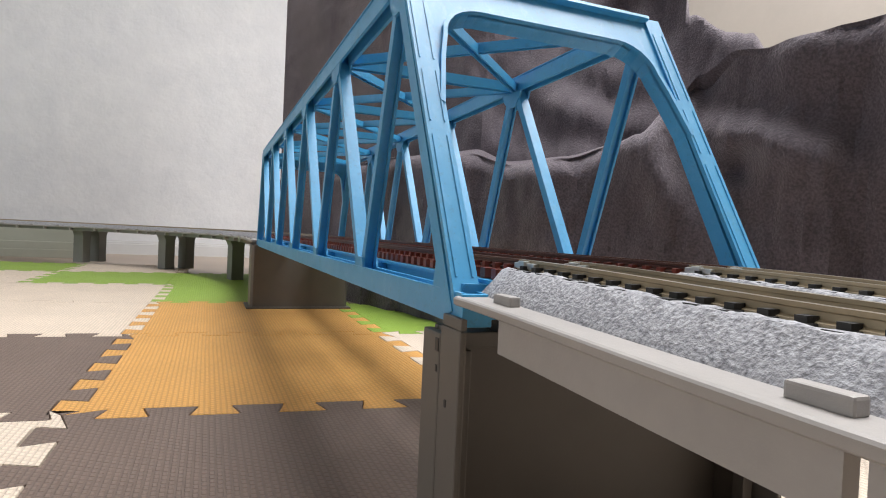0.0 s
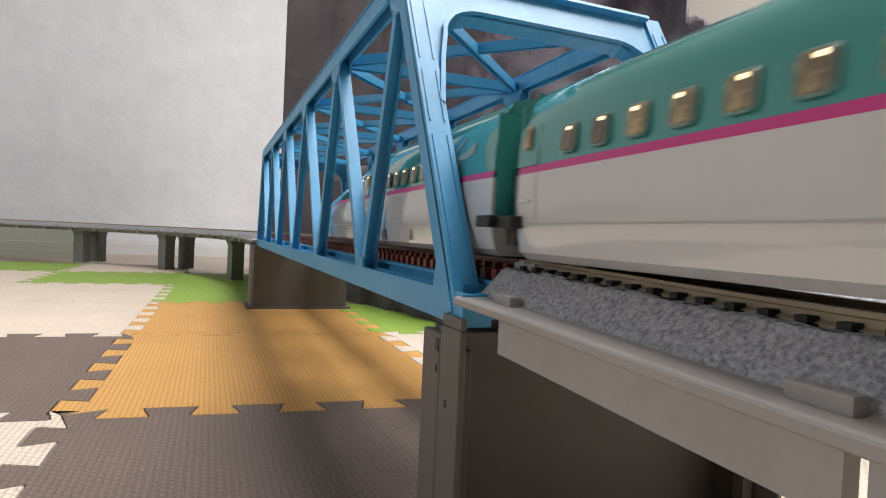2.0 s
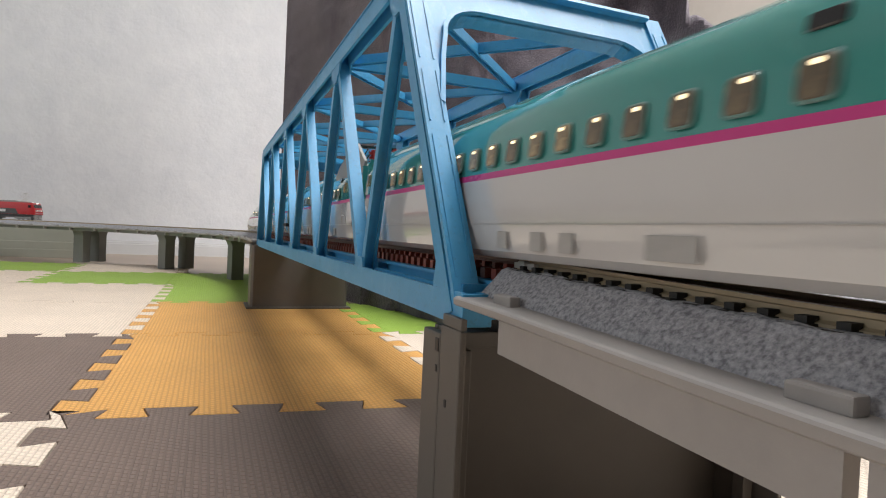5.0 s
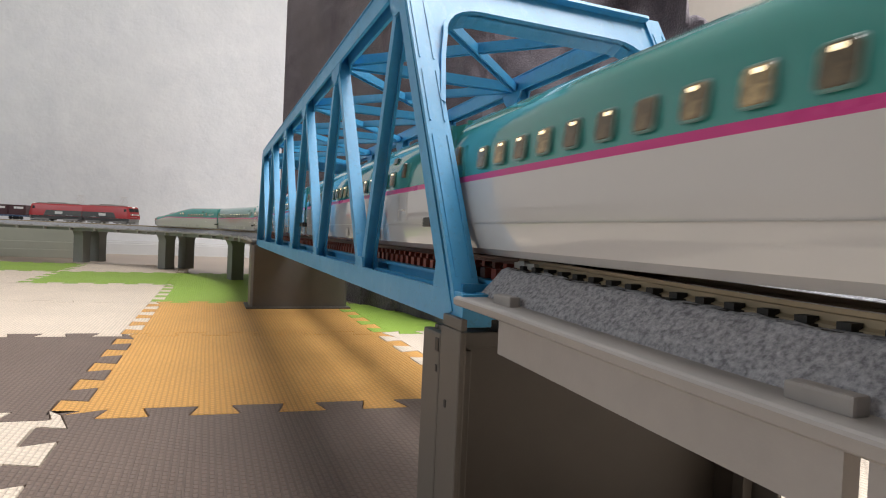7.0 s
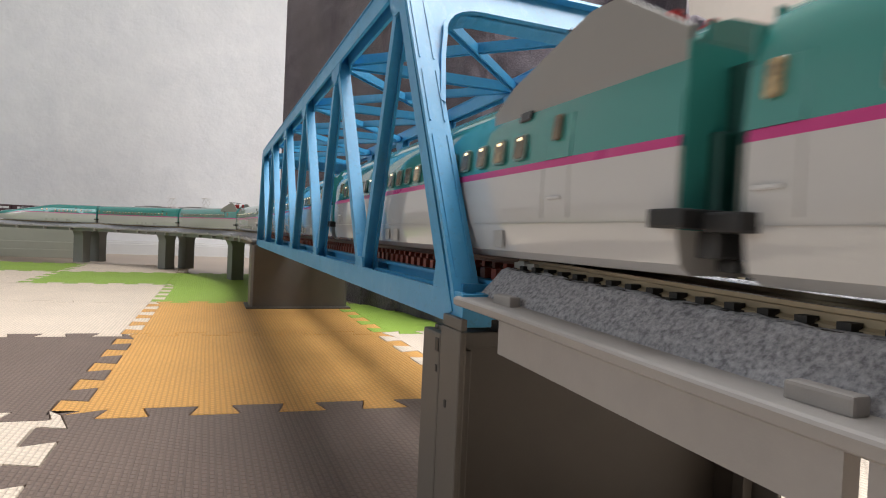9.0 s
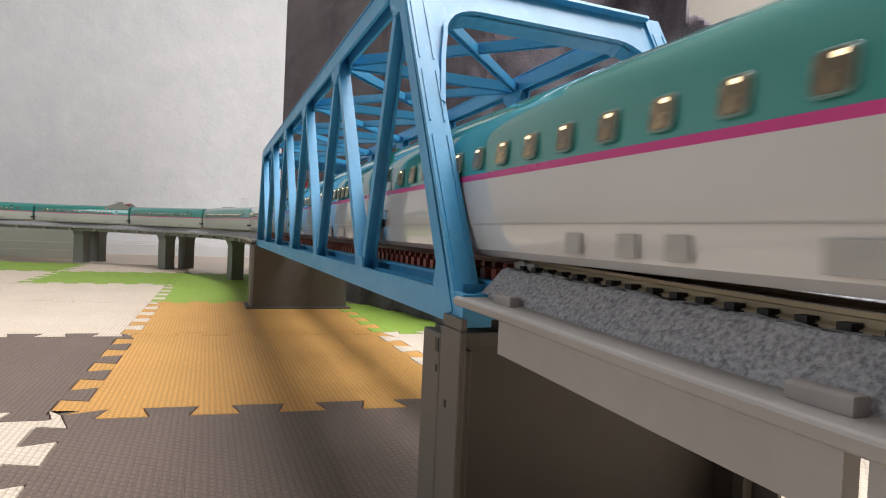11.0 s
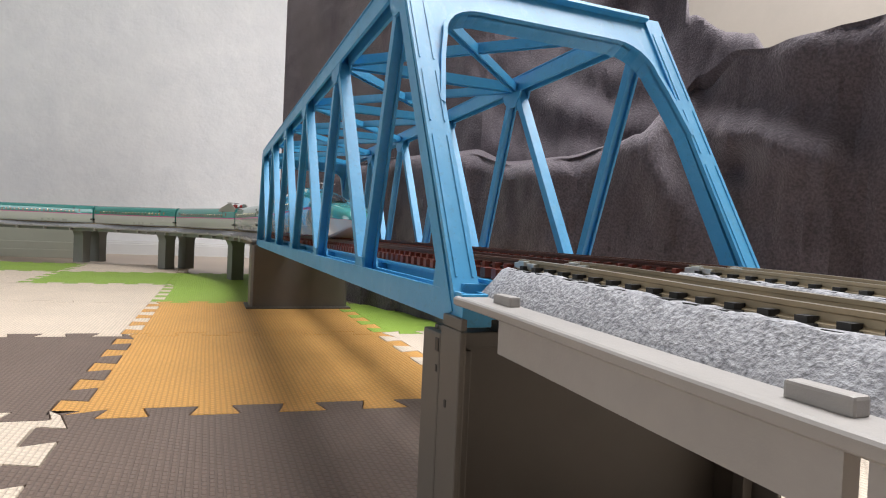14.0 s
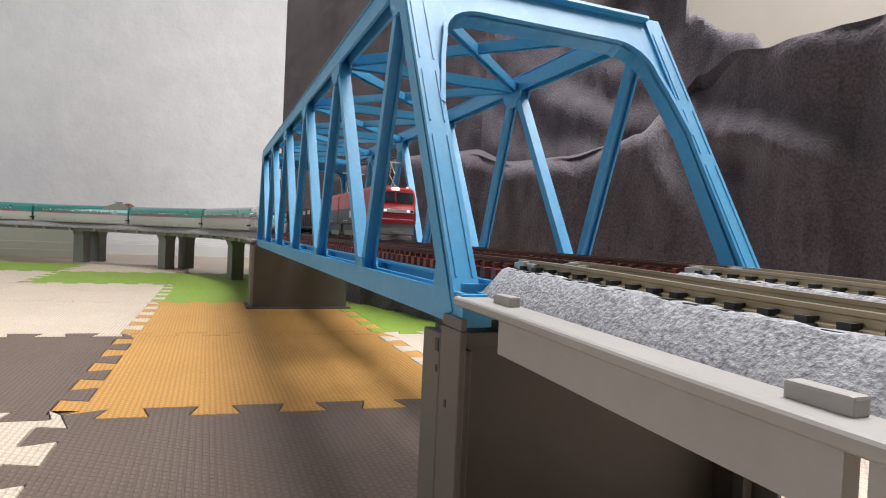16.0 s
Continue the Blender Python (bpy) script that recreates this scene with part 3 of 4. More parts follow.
def big_pier(s, name="bridge_pier"):
    p, a = along(s, 0)
    ob = thing(name, Matrix.Translation((p.x, p.y, 0)) @ Matrix.Rotation(a, 4, "Z"), "dark grey plastic bridge pier standing on the mats", "pier", "bridge piers")
    x0, x1, z1, y = -0.0790, 0.0790, 0.1030 if name == "bridge_pier" else 0.0975, 0.0
    bm = bmesh.new()
    out = [(x0, y - 0.026), (x0 + 0.004, y - 0.030), (x1 - 0.004, y - 0.030), (x1, y - 0.026), (x1, y + 0.026), (x1 - 0.004, y + 0.030), (x0 + 0.004, y + 0.030), (x0, y + 0.026)]
    prism(bm, out, 0.003, z1)
    part("shaft", bm, M_GREY_PIER, ob)
    part("base_plate", boxes((x0 - 0.006, x1 + 0.006, y - 0.036, y + 0.036, 0.0004, 0.0032), bevel=0.0008), M_GREY_PIER, ob)
    return ob


def near_pier(y):
    ob = thing("bridge_pier", None, "dark grey plastic pier with a stepped head under the bridge end", "pier", "bridge piers")
    x0, x1 = 0.0736, 0.2180
    part("wall", boxes((x0 + 0.0042, x1 - 0.0042, y + 0.0300, y + 0.0334, 0.0004, 0.0985), bevel=0.0006), M_GREY_PIER, ob)
    part("head_beam", boxes((x0 + 0.0042, x1 - 0.0042, y + 0.0130, y + 0.0298, 0.0930, 0.0985), bevel=0.0006), M_GREY_PIER, ob)
    for x in (x0, x1 - 0.0040):
        part("edge_post", boxes((x if x < 0.1 else x + 0.0016, x + (0.0024 if x < 0.1 else 0.0040), y, y + 0.0166, 0.0004, 0.1008), bevel=0.0007), M_GREY_PIER, ob)
        part("side_rib", boxes((x, x + 0.0038, y + 0.0169, y + 0.0335, 0.0004, 0.0975), bevel=0.0010), M_GREY_PIER, ob)
    for x in (x0 + 0.0004, x1 - 0.0024):
        part("post_head", boxes((x, x + 0.0020, y + 0.0004, y + 0.0160, 0.1009, 0.1046), bevel=0.0004), M_GREY_PIER, ob)
    for x in (x0 + 0.0042, x1 - 0.0092):
        part("corner_strip", boxes((x, x + 0.0050, y + 0.0105, y + 0.0160, 0.0004, 0.0928), bevel=0.0005), M_GREY_PIER, ob)
    # Thin black plates on the face give the shade inside its holes.
    for z0, z1, y0, y1 in ((0.0912, 0.0958, 0.0176, 0.0208), (0.0842, 0.0866, 0.0186, 0.0200), (0.0745, 0.0770, 0.0092, 0.0110)):
        part("bolt_hole", boxes((x0 - 0.0003, x0 + 0.0008, y + y0, y + y1, z0, z1), bevel=0.0003), M_BLACK, ob, "dark recess in the pier")
    part("bearing", boxes((x0 + 0.018, x1 - 0.018, y + 0.010, y + 0.030, 0.0986, 0.1034), bevel=0.0004), M_BLACK, ob)
    return ob


near_pier(0.1670)
big_pier(BRIDGE_END + 0.002)


def column_pier(s, name="viaduct_pier"):
    """Two square columns with tapered heads under a short cross beam."""
    p, a = along(s, 0)
    ob = thing(name, Matrix.Translation((p.x, p.y, 0)) @ Matrix.Rotation(a, 4, "Z"), "grey plastic viaduct pier with two square columns", "pier", "viaduct piers")
    for e in (-1, 1):
        x = e * 0.0330
        bm = bmesh.new()
        rings = []
        for z, k in ((0.0004, 1.0), (0.083, 1.0), (0.090, 1.12), (0.0955, 1.35), (0.0985, 1.4)):
            w, d = 0.0150 * k, 0.0170
            rings.append([(x - w, -d, z), (x + w, -d, z), (x + w, d, z), (x - w, d, z)])
        loft(bm, rings, True, True)
        part("column", bm, M_GREY_COL, ob)
    return ob


def far_viaduct(s0, s1):
    ob = thing("viaduct_span", None, "grey plastic curved viaduct span with brackets along its edge", "viaduct", "viaduct spans")
    zt = 0.1107
    bm = bmesh.new()
    sweep_line(bm, s0, s1, 0, [(-0.078, zt - 0.0035), (0.078, zt - 0.0035), (0.078, zt), (-0.078, zt)])
    part("deck", bm, M_DECK, ob)
    for e in (-0.068, 0.066, 0.0):
        bm = bmesh.new()
        sweep_line(bm, s0 + 0.002, s1 - 0.002, 0, [(e - 0.0016, zt - 0.0118), (e + 0.0016, zt - 0.0118), (e + 0.0016, zt - 0.0036), (e - 0.0016, zt - 0.0036)])
        part("girder", bm, M_GREY_COL, ob)
    me = mesh_of(boxes((-0.0055, 0.0055, -0.0016, 0.0016, -0.0105, -0.0036), bevel=0.0003), "bracket", M_DECK)
    lug = mesh_of(boxes((-0.002, 0.002, -0.006, 0.006, 0.0, 0.0028), bevel=0.0003), "lug", M_DECK)
    s = s0 + 0.02
    while s < s1:
        p, a = along(s, -0.0745)
        shared("bracket", me, ob, Matrix.Translation((p.x, p.y, zt)) @ Matrix.Rotation(a, 4, "Z"))
        p, a = along(s + 0.045, -0.0745)
        shared("lug", lug, ob, Matrix.Translation((p.x, p.y, zt)) @ Matrix.Rotation(a, 4, "Z"))
        s += 0.09


SPANS = [J1 + 0.001, 1.575, 1.975, 2.335, 2.77, 3.07, 3.46, 3.85, 4.24, 4.63, 5.2]
for a, b in zip(SPANS, SPANS[1:]):
    far_viaduct(a, b - 0.001)
for s in SPANS[1:]:
    column_pier(s)
for k in range(9):
    big_pier(-0.452 - 0.48 * k, "viaduct_pier")

# ---- the fleece blanket ----


def blanket():
    """Draped cloth round the far side of the bridge: a high sheet behind, and a lower fold hanging before it."""
    ob = thing("fleece_blanket", None, "dark grey fleece blanket draped in soft folds behind the bridge", "blanket")

    def curve(table, a):
        k = max(i for i in range(len(table) - 1) if i == 0 or table[i][0] <= a)
        (a0, v0), (a1, v1) = table[k], table[k + 1]
        f = max(0.0, min(1.0, (a - a0) / (a1 - a0)))
        f = f * f * (3 - 2 * f) if abs(v1 - v0) < 0.12 else f
        return v0 + (v1 - v0) * f

    # distance from the middle of the bend and heights, by bearing in degrees
    r_back = [(5, 2.25), (9, 1.85), (15, 1.36), (20, 1.12), (25, 0.99), (35, 0.90), (45, 0.87), (60, 0.90), (80, 1.0), (110, 1.2)]
    r_front = [(11.0, 1.25), (14, 1.10), (17, 0.99), (20, 0.93), (24, 0.86), (28, 0.79), (33, 0.735), (38, 0.70), (43, 0.69), (48, 0.655), (55, 0.615), (65, 0.60), (80, 0.64), (110, 0.9)]
    h_back = [(5, 1.42), (30, 1.36), (37.5, 1.05), (42.0, 0.72), (43.2, 0.485), (46.5, 0.445), (48.3, 0.437), (50.2, 0.395), (54, 0.34), (60, 0.30), (110, 0.28)]
    h_front = [(11.0, 0.262), (17, 0.262), (24, 0.256), (28, 0.232), (33, 0.234), (37, 0.247), (39.5, 0.258), (42.0, 0.286), (44.5, 0.320), (47, 0.332), (50, 0.325), (58, 0.327), (110, 0.33)]

    def n3(x, y, z):
        return noise.noise(Vector((x, y, z)))

    def bump(x, c, w):
        return math.exp(-((x - c) / w) ** 2)

    bm = bmesh.new()
    rows = []
    n = 330
    for i in range(n + 1):
        a = 6.1 + (105 - 6.1) * (i / n) ** 1.15
        r, h = curve(r_back, a), curve(h_back, a)
        edge = bump(a, 6.1, 1.6)
        col = []
        for j in range(151):
            full = -0.008 + 1.43 * (j / 150) ** 1.25
            z = min(full, h)
            w = n3(a * 0.13, z * 3.0, 2.0)
            # hanging folds to the far end, sagging ones towards the near end
            hang = math.sin(a * 1.35 + 2.2 * w + z * 1.5) * max(0.0, 1 - a / 32) * 0.022
            sag = math.sin(z * 26 + a * 0.34 + 2.6 * w) * max(0.0, min(1.0, (a - 20) / 10)) * 0.024
            slant = 0.013 * math.sin(z * 38 + a * 0.95 + 3.0 * w) * bump(a, 34, 8.0) * min(1.0, max(0.0, (z - 0.20) / 0.06))
            # folds that swing down from a point held high
            reach = math.hypot((a - 39) * 0.0158, z - 0.47)
            swing = 0.009 * math.sin(reach * 75 + 1.6 * w + 0.05 * a) * bump(a, 33, 9.0) * min(1.0, max(0.0, (z - 0.17) / 0.06))
            d = hang + 0.3 * sag + 0.3 * slant + swing + 0.030 * w + 0.010 * n3(a * 0.5, z * 11, 5.0) + 0.0055 * n3(a * 1.3 + z * 6, z * 24, 6.0) + 0.0025 * n3(a * 3.0, z * 60, 1.0)
            roll = max(0.0, 1 - (h - z) / 0.05)
            # the free left edge slants outwards near the floor
            aa = a - 2.3 * edge * max(0.0, 1 - z / 0.30)
            rr = r - d + 0.38 * max(0.0, z - 0.17) * bump(a, 33, 9.0) + 0.03 * roll * roll + 0.05 * (full - z)
            col.append((rr * math.sin(radians(aa)), rr * math.cos(radians(aa)), z - 0.012 * roll ** 3))
        rows.append(col)
    loft(bm, rows)
    part("back_fold", bm, M_FLEECE, ob, "", True)

    bm = bmesh.new()
    rows = []
    n = 300
    for i in range(n + 1):
        a = 11 + (105 - 11) * (i / n) ** 1.1
        r0, rb, h = curve(r_front, a), curve(r_back, a), curve(h_front, a)
        right = max(0.0, min(1.0, (a - 41) / 4))
        col = []
        for j in range(111):
            v = j / 110
            w = n3(a * 0.16 + 9, v * 2.0, 4.0)
            if v < 0.80:
                q = v / 0.80
                z = -0.008 + (h + 0.008) * q
                # the lower piece hangs in upright folds, the tall part has a crease and a bulge
                low = (0.019 * math.sin(a * 0.62 + 1.5 * w + q * 1.6) + 0.030 * bump(a, 39.5 + (0.235 - z) * 62, 2.6) - 0.024 * bump(a, 44.3 + (0.235 - z) * 62, 2.4)) * (1 - 0.35 * right) * 1.3
                zr = 0.246 - 0.0045 * (a - 46)
                tall = 0.024 * bump(z, zr, 0.024) * bump(a, 49, 5.5) - 0.032 * bump(z, zr + 0.055, 0.036) * (0.3 + 0.7 * bump(a, 49, 9.0)) - 0.036 * bump(a, 48, 1.6) * bump(z, 0.216, 0.016)
                d = low * (0.4 + 0.6 * (1 - q)) + tall * right + 0.018 * w + 0.007 * n3(a * 0.55, z * 14, 8.0) + 0.0045 * n3(a * 1.2 - z * 8, z * 26, 3.0) + 0.0020 * n3(a * 3.0, z * 65, 2.0)
                d += 0.034 * q * q * max(0.0, min(1.0, (a - 46) / 5))
                top = max(0.0, (q - 0.90) / 0.10)
                d -= 0.022 * top * top
                col.append((r0 - d, z))
            else:
                q = (v - 0.80) / 0.20
                lift = 0.030 * q * (1 - right) - 0.10 * q * right
                d = (0.018 * w + 0.007 * n3(a * 0.55, h * 14, 8.0) - 0.022 + 0.034 * max(0.0, min(1.0, (a - 46) / 5))) * (1 - q)
                col.append((r0 - d + (rb + 0.03 - r0) * q ** 1.15, h + lift))
        rows.append([(rr * math.sin(radians(a)), rr * math.cos(radians(a)), z) for rr, z in col])
    loft(bm, rows)
    part("front_fold", bm, M_FLEECE, ob, "", True)


blanket()

# ---- the trains ----
M_VENT = worn("pale_grey_vent", (0.43, 0.42, 0.40), 0.5, 0.08, 400, 0.0002, 0, (1, 0.2, 1)).m
M_SHROUD = worn("dark_grey_shroud_plastic", (0.075, 0.075, 0.075), 0.4, 0.15, 90, 0).m
M_SEAM = worn("grey_panel_seam", (0.47, 0.46, 0.44), 0.4, 0.05, 40, 0).m
M_SEAL = worn("silver_window_rim", (0.16, 0.29, 0.265), 0.3, 0.1, 40, 0).m
CAR = 0.357          # from coupler to coupler
HALF_W, Z_SKIRT, Z_BELT, Z_STRIPE, Z_ROOF = 0.0222, 0.0008, 0.0267, 0.0289, 0.0545


def body_ring(y, w, roof, belt, skirt, lean=0.0):
    """Half outlines of the body at y: below the stripe, the stripe and above it, from the left side over to the right."""
    k = (belt - skirt) / 0.026
    low = [(0.80 * w, skirt), (0.925 * w, skirt + 0.0022 * k), (0.965 * w, skirt + 0.0065 * k), (0.992 * w + 0.3 * lean, skirt + 0.012 * k), (1.004 * w + lean, skirt + 0.018 * k), (w, belt)]
    top = []
    st = belt + max(0.0002, 0.0022 * min(1.0, max(0.0, (belt - 0.0215) / 0.005)))
    rim = max(roof - st, 0.0005)
    for k in range(8):
        q = k / 7 * math.pi / 2
        top.append((w * (0.985 * math.cos(q) ** 0.52 if q < 1.55 else 0.0), st + rim * math.sin(q) ** 0.80))
    return low, [(w, belt), (w * 0.985, st)], top


def car_shell(ob, y0, y1, nose):
    """Body between y0 and y1; nose +1 or -1: a long beak at that end."""
    L = y1 - y0
    n = 70 if nose else 10
    lows, stripes, tops = [], [], []
    for i in range(n + 1):
        y = y0 + L * i / n
        w, roof, belt, skirt = HALF_W, Z_ROOF, Z_BELT, Z_SKIRT
        if nose:
            d = (y1 - y) if nose > 0 else (y - y0)      # from the tip
            k = max(0.0, min(1.0, d / 0.215))
            q = max(0.0, min(1.0, (d - 0.045) / 0.170))
            roof = 0.0165 + 0.0145 * min(1.0, max(0.0, d) / 0.038) ** 0.42 + (Z_ROOF - 0.0310) * (0.35 * q + 0.65 * q * q * (3 - 2 * q))
            w = HALF_W * (0.16 + 0.84 * math.sin(max(0.0, min(1.0, d / 0.065)) * math.pi / 2) ** 0.55)
            f = max(0.0, min(1.0, (d - 0.005) / 0.108))
            belt = 0.0165 + (Z_BELT - 0.0165) * f * f * (3 - 2 * f)
            belt = min(belt, roof - 0.0008)
            skirt = Z_SKIRT + 0.0105 * (1 - min(1.0, k * 5)) ** 2
        a, b, c = body_ring(y, w, roof, belt, skirt, 0.0017 * math.exp(-((d - 0.075) / 0.04) ** 2) if nose else 0.0)

        def both(h):
            return [(-x, y, z) for x, z in h]

        lows.append((both(a), [(x, y, z) for x, z in a]))
        stripes.append((both(b), [(x, y, z) for x, z in b]))
        tops.append(both(c) + [(x, y, z) for x, z in c[::-1][1:]])
    bm = bmesh.new()
    loft(bm, [q[0] for q in lows])
    loft(bm, [q[1][::-1] for q in lows])
    loft(bm, [[q[0][0], q[1][0]] for q in lows])
    # ends
    for q in (0, -1):
        a, b = lows[q]
        bm.faces.new([bm.verts.new(p) for p in a + b[::-1]])
    part("lower_body", bm, M_WHITE, ob, "pearl white lower body", True)
    bm = bmesh.new()
    loft(bm, [q[0] for q in stripes])
    loft(bm, [q[1] for q in stripes])
    part("stripe", bm, M_PINK, ob, "pink waist stripe")
    bm = bmesh.new()
    loft(bm, tops)
    for q in (0, -1):
        bm.faces.new([bm.verts.new(p) for p in tops[q]])
    part("upper_body", bm, M_TEAL, ob, "glossy teal upper body", True)


WIN = {}


def window_meshes():
    def panel(w, h, d=0.0008, r=0.0013):
        """A rounded plate in y and z, d proud towards -x, with a chamfered rim."""
        def rim(k, x):
            out = []
            for cy, cz, q0 in ((1, 1, 0), (-1, 1, 90), (-1, -1, 180), (1, -1, 270)):
                for i in range(4):
                    q = radians(q0 + 30 * i)
                    out.append((x, cy * (w / 2 - r) + (r - k) * math.cos(q), cz * (h / 2 - r) + (r - k) * math.sin(q)))
            return out
        return loft(bmesh.new(), [rim(0, 0), rim(0, -d * 0.6), rim(0.00025, -d)], True, True)

    WIN["win"] = mesh_of(panel(0.0064, 0.0070), "window", M_LIT)
    WIN["seal"] = mesh_of(panel(0.0073, 0.0079, 0.0006, 0.0016), "window_seal", M_SEAL)
    WIN["door"] = mesh_of(panel(0.0036, 0.0072, 0.0008, 0.0010), "window", M_LIT)
    WIN["lamp"] = mesh_of(panel(0.0018, 0.0009, 0.00045, 0.00044), "ceiling_light", M_LAMP)
    WIN["slot"] = mesh_of(panel(0.0068, 0.0032, 0.0006, 0.0006), "display", M_GLASS)
    WIN["handle"] = mesh_of(panel(0.0064, 0.0009, 0.0006, 0.0004), "door_handle", M_LETTER)
    WIN["leaf_top"] = mesh_of(boxes((-0.0003, 0, -0.0064, 0.0064, 0.0, 0.0118), bevel=0.0001), "door_leaf", M_TEAL)
    WIN["line"] = mesh_of(boxes((-0.0001, 0.0002, -0.00012, 0.00012, 0.0, 0.0135)), "door_seam", M_SEAM)
    WIN["vent"] = mesh_of(boxes((-0.0003, 0, -0.0034, 0.0034, -0.0027, 0.0027), bevel=0.0001), "vent_grille", M_VENT)
    WIN["wide_vent"] = mesh_of(boxes((-0.0003, 0, -0.0075, 0.0075, -0.0027, 0.0027), bevel=0.0001), "vent_grille", M_VENT)


window_meshes()


def wall_x(z):
    """Half width of the upper body at height z."""
    t = (z - Z_STRIPE) / (Z_ROOF - Z_STRIPE)
    q = math.asin(max(0.0, min(1.0, t ** 1.25)))
    return HALF_W * 0.985 * max(0.05, math.cos(q)) ** 0.52


def bullet_car(kind, nose=0):
    ob = thing("bullet_train_car", None, "", "train car", "bullet train cars")
    g = 0.0071
    y0, y1 = -CAR / 2 + (g if nose >= 0 else 0.0), CAR / 2 - (g if nose <= 0 else 0.0)
    car_shell(ob, y0, y1, nose)
    zw = 0.0342
    front, rear = CAR / 2, -CAR / 2
    # doors, and the windows between them
    if nose > 0:
        span0, span1, doors = rear + 0.0750, front - 0.2152, [rear + 0.0565, front - 0.1861]
    elif nose < 0:
        span0, span1, doors = rear + 0.2217, front - 0.0438, [rear + 0.1900]
    elif kind == "pantograph":
        span0, span1, doors = rear + 0.0720, front - 0.0426, [rear + 0.0520, front - 0.0268]
    else:
        span0, span1, doors = rear + (0.0690 if kind != "first" else 0.0878), front - 0.036, [rear + 0.0505, front - 0.0125]
    n = round((span1 - span0) / (0.0138 if nose >= 0 and kind != "first" else 0.0176))
    rng = random.Random(len(kind) * 7 + nose + 3)
    for e in (-1, 1):
        turn = 0 if e < 0 else 180
        for i in range(n + 1):
            y = span0 + (span1 - span0) * i / n
            w = shared("window", WIN["win"], ob, pose(e * (wall_x(zw) + 0.00035), y, zw, 0, 7, turn))
            shared("window_seal", WIN["seal"], w, pose(0.00005, 0, 0))
            if rng.random() < 0.85:
                shared("ceiling_light", WIN["lamp"], w, pose(-0.00075, rng.uniform(-0.0012, 0.0012), 0.0024))
        for yd in doors:
            lit = shared("window", WIN["door"], ob, pose(e * (wall_x(0.0372) + 0.0004), yd, 0.0372, 0, 7, turn))
            if nose:
                shared("ceiling_light", WIN["lamp"], lit, pose(-0.00075, 0, 0.0016))
            shared("door_leaf", WIN["leaf_top"], ob, pose(e * (HALF_W * 0.985 + 0.0001), yd, Z_STRIPE, 0, 5, turn))
            shared("door_handle", WIN["handle"], ob, pose(e * (HALF_W + 0.0004), yd, 0.0183, 0, 0, turn))
            for q in (-0.0064, 0.0064):
                shared("door_seam", WIN["line"], ob, pose(e * (HALF_W + 0.0001), yd + q, 0.0130, 0, 0, turn))
        if nose:
            yc = front - 0.1697 if nose > 0 else rear + 0.1757
            lit = shared("window", WIN["door"], ob, pose(e * (HALF_W * 0.93), yc, 0.0372, 0, 8, turn))
            shared("ceiling_light", WIN["lamp"], lit, pose(-0.00075, 0, 0.0012))
        shared("display", WIN["slot"], ob, pose(e * (wall_x(0.0436) + 0.0002), span0, 0.0436, 0, 14, turn))
        vents = ((0.0833, "wide_vent"), (0.1461, "vent"), (0.1609, "vent"), (0.2728, "vent")) if kind == "pantograph" else ((0.1853, "vent"), (0.2061, "vent"), (0.2212, "vent"), (0.2588, "wide_vent"))
        for q, kind_of in vents:
            yv = front - q if nose >= 0 else rear + q
            shared("vent_grille", WIN[kind_of], ob, pose(e * (HALF_W * 0.985), yv, 0.0066, 0, 0, turn))
    # seam along the skirt
    for e in (-1, 1):
        part("skirt_seam", boxes((e * HALF_W - 0.0001, e * HALF_W + 0.0001, y0 + (0.06 if nose < 0 else 0.001), y1 - (0.06 if nose > 0 else 0.001), 0.0115, 0.01175)), M_SEAM, ob)
    # bogies and couplers
    for q in (-1, 1):
        yb = q * (CAR / 2 - 0.058)
        bm = boxes((-0.0125, 0.0125, yb - 0.020, yb + 0.020, 0.0008, 0.0070))
        for yy in (-0.0125, 0.0125):
            for e in (-1, 1):
                x = e * GAUGE / 2
                tube(bm, (x - 0.0013, yb + yy, 0.0058), (x + 0.0013, yb + yy, 0.0058), 0.0056, 14)
        part("bogie", bm, M_BLACK, ob)
    for q in ([-1] if nose > 0 else [1] if nose < 0 else [-1, 1]):
        ye = q * (CAR / 2 - g)
        bm = boxes((-0.0105, 0.0105, min(ye, ye + q * g * 0.85), max(ye, ye + q * g * 0.85), 0.0125, 0.0440), (-0.0150, 0.0150, min(ye, ye + q * g * 0.5), max(ye, ye + q * g * 0.5), 0.0120, 0.0300), bevel=0.0006)
        part("end_wall", boxes((-0.0212, 0.0212, min(ye, ye + q * 0.0006), max(ye, ye + q * 0.0006), 0.0100, 0.0480), (-0.0165, 0.0165, min(ye, ye + q * 0.0006), max(ye, ye + q * 0.0006), 0.0481, 0.0525)), M_TEAL, ob, "teal end wall")
        # Gangway block coloured as the car's teal in shade.
        part("gangway", bm, M_SHADED_TEAL, ob, "dark green gangway bellows")
        bm = boxes((-0.0262, 0.0262, min(ye - q * 0.0036, ye + q * 0.0058), max(ye - q * 0.0036, ye + q * 0.0058), 0.0102, 0.0140), bevel=0.0005)
        part("coupler_shroud", boxes((-0.0165, 0.0165, min(ye, ye + q * 0.0054), max(ye, ye + q * 0.0054), 0.0045, 0.0100), (-0.0110, 0.0110, min(ye, ye + q * 0.0050), max(ye, ye + q * 0.0050), 0.0018, 0.0044), bevel=0.0005), M_SHROUD, ob, "dark grey coupler shroud")
        part("coupler", bm, M_BLACK, ob, "black plastic coupler")
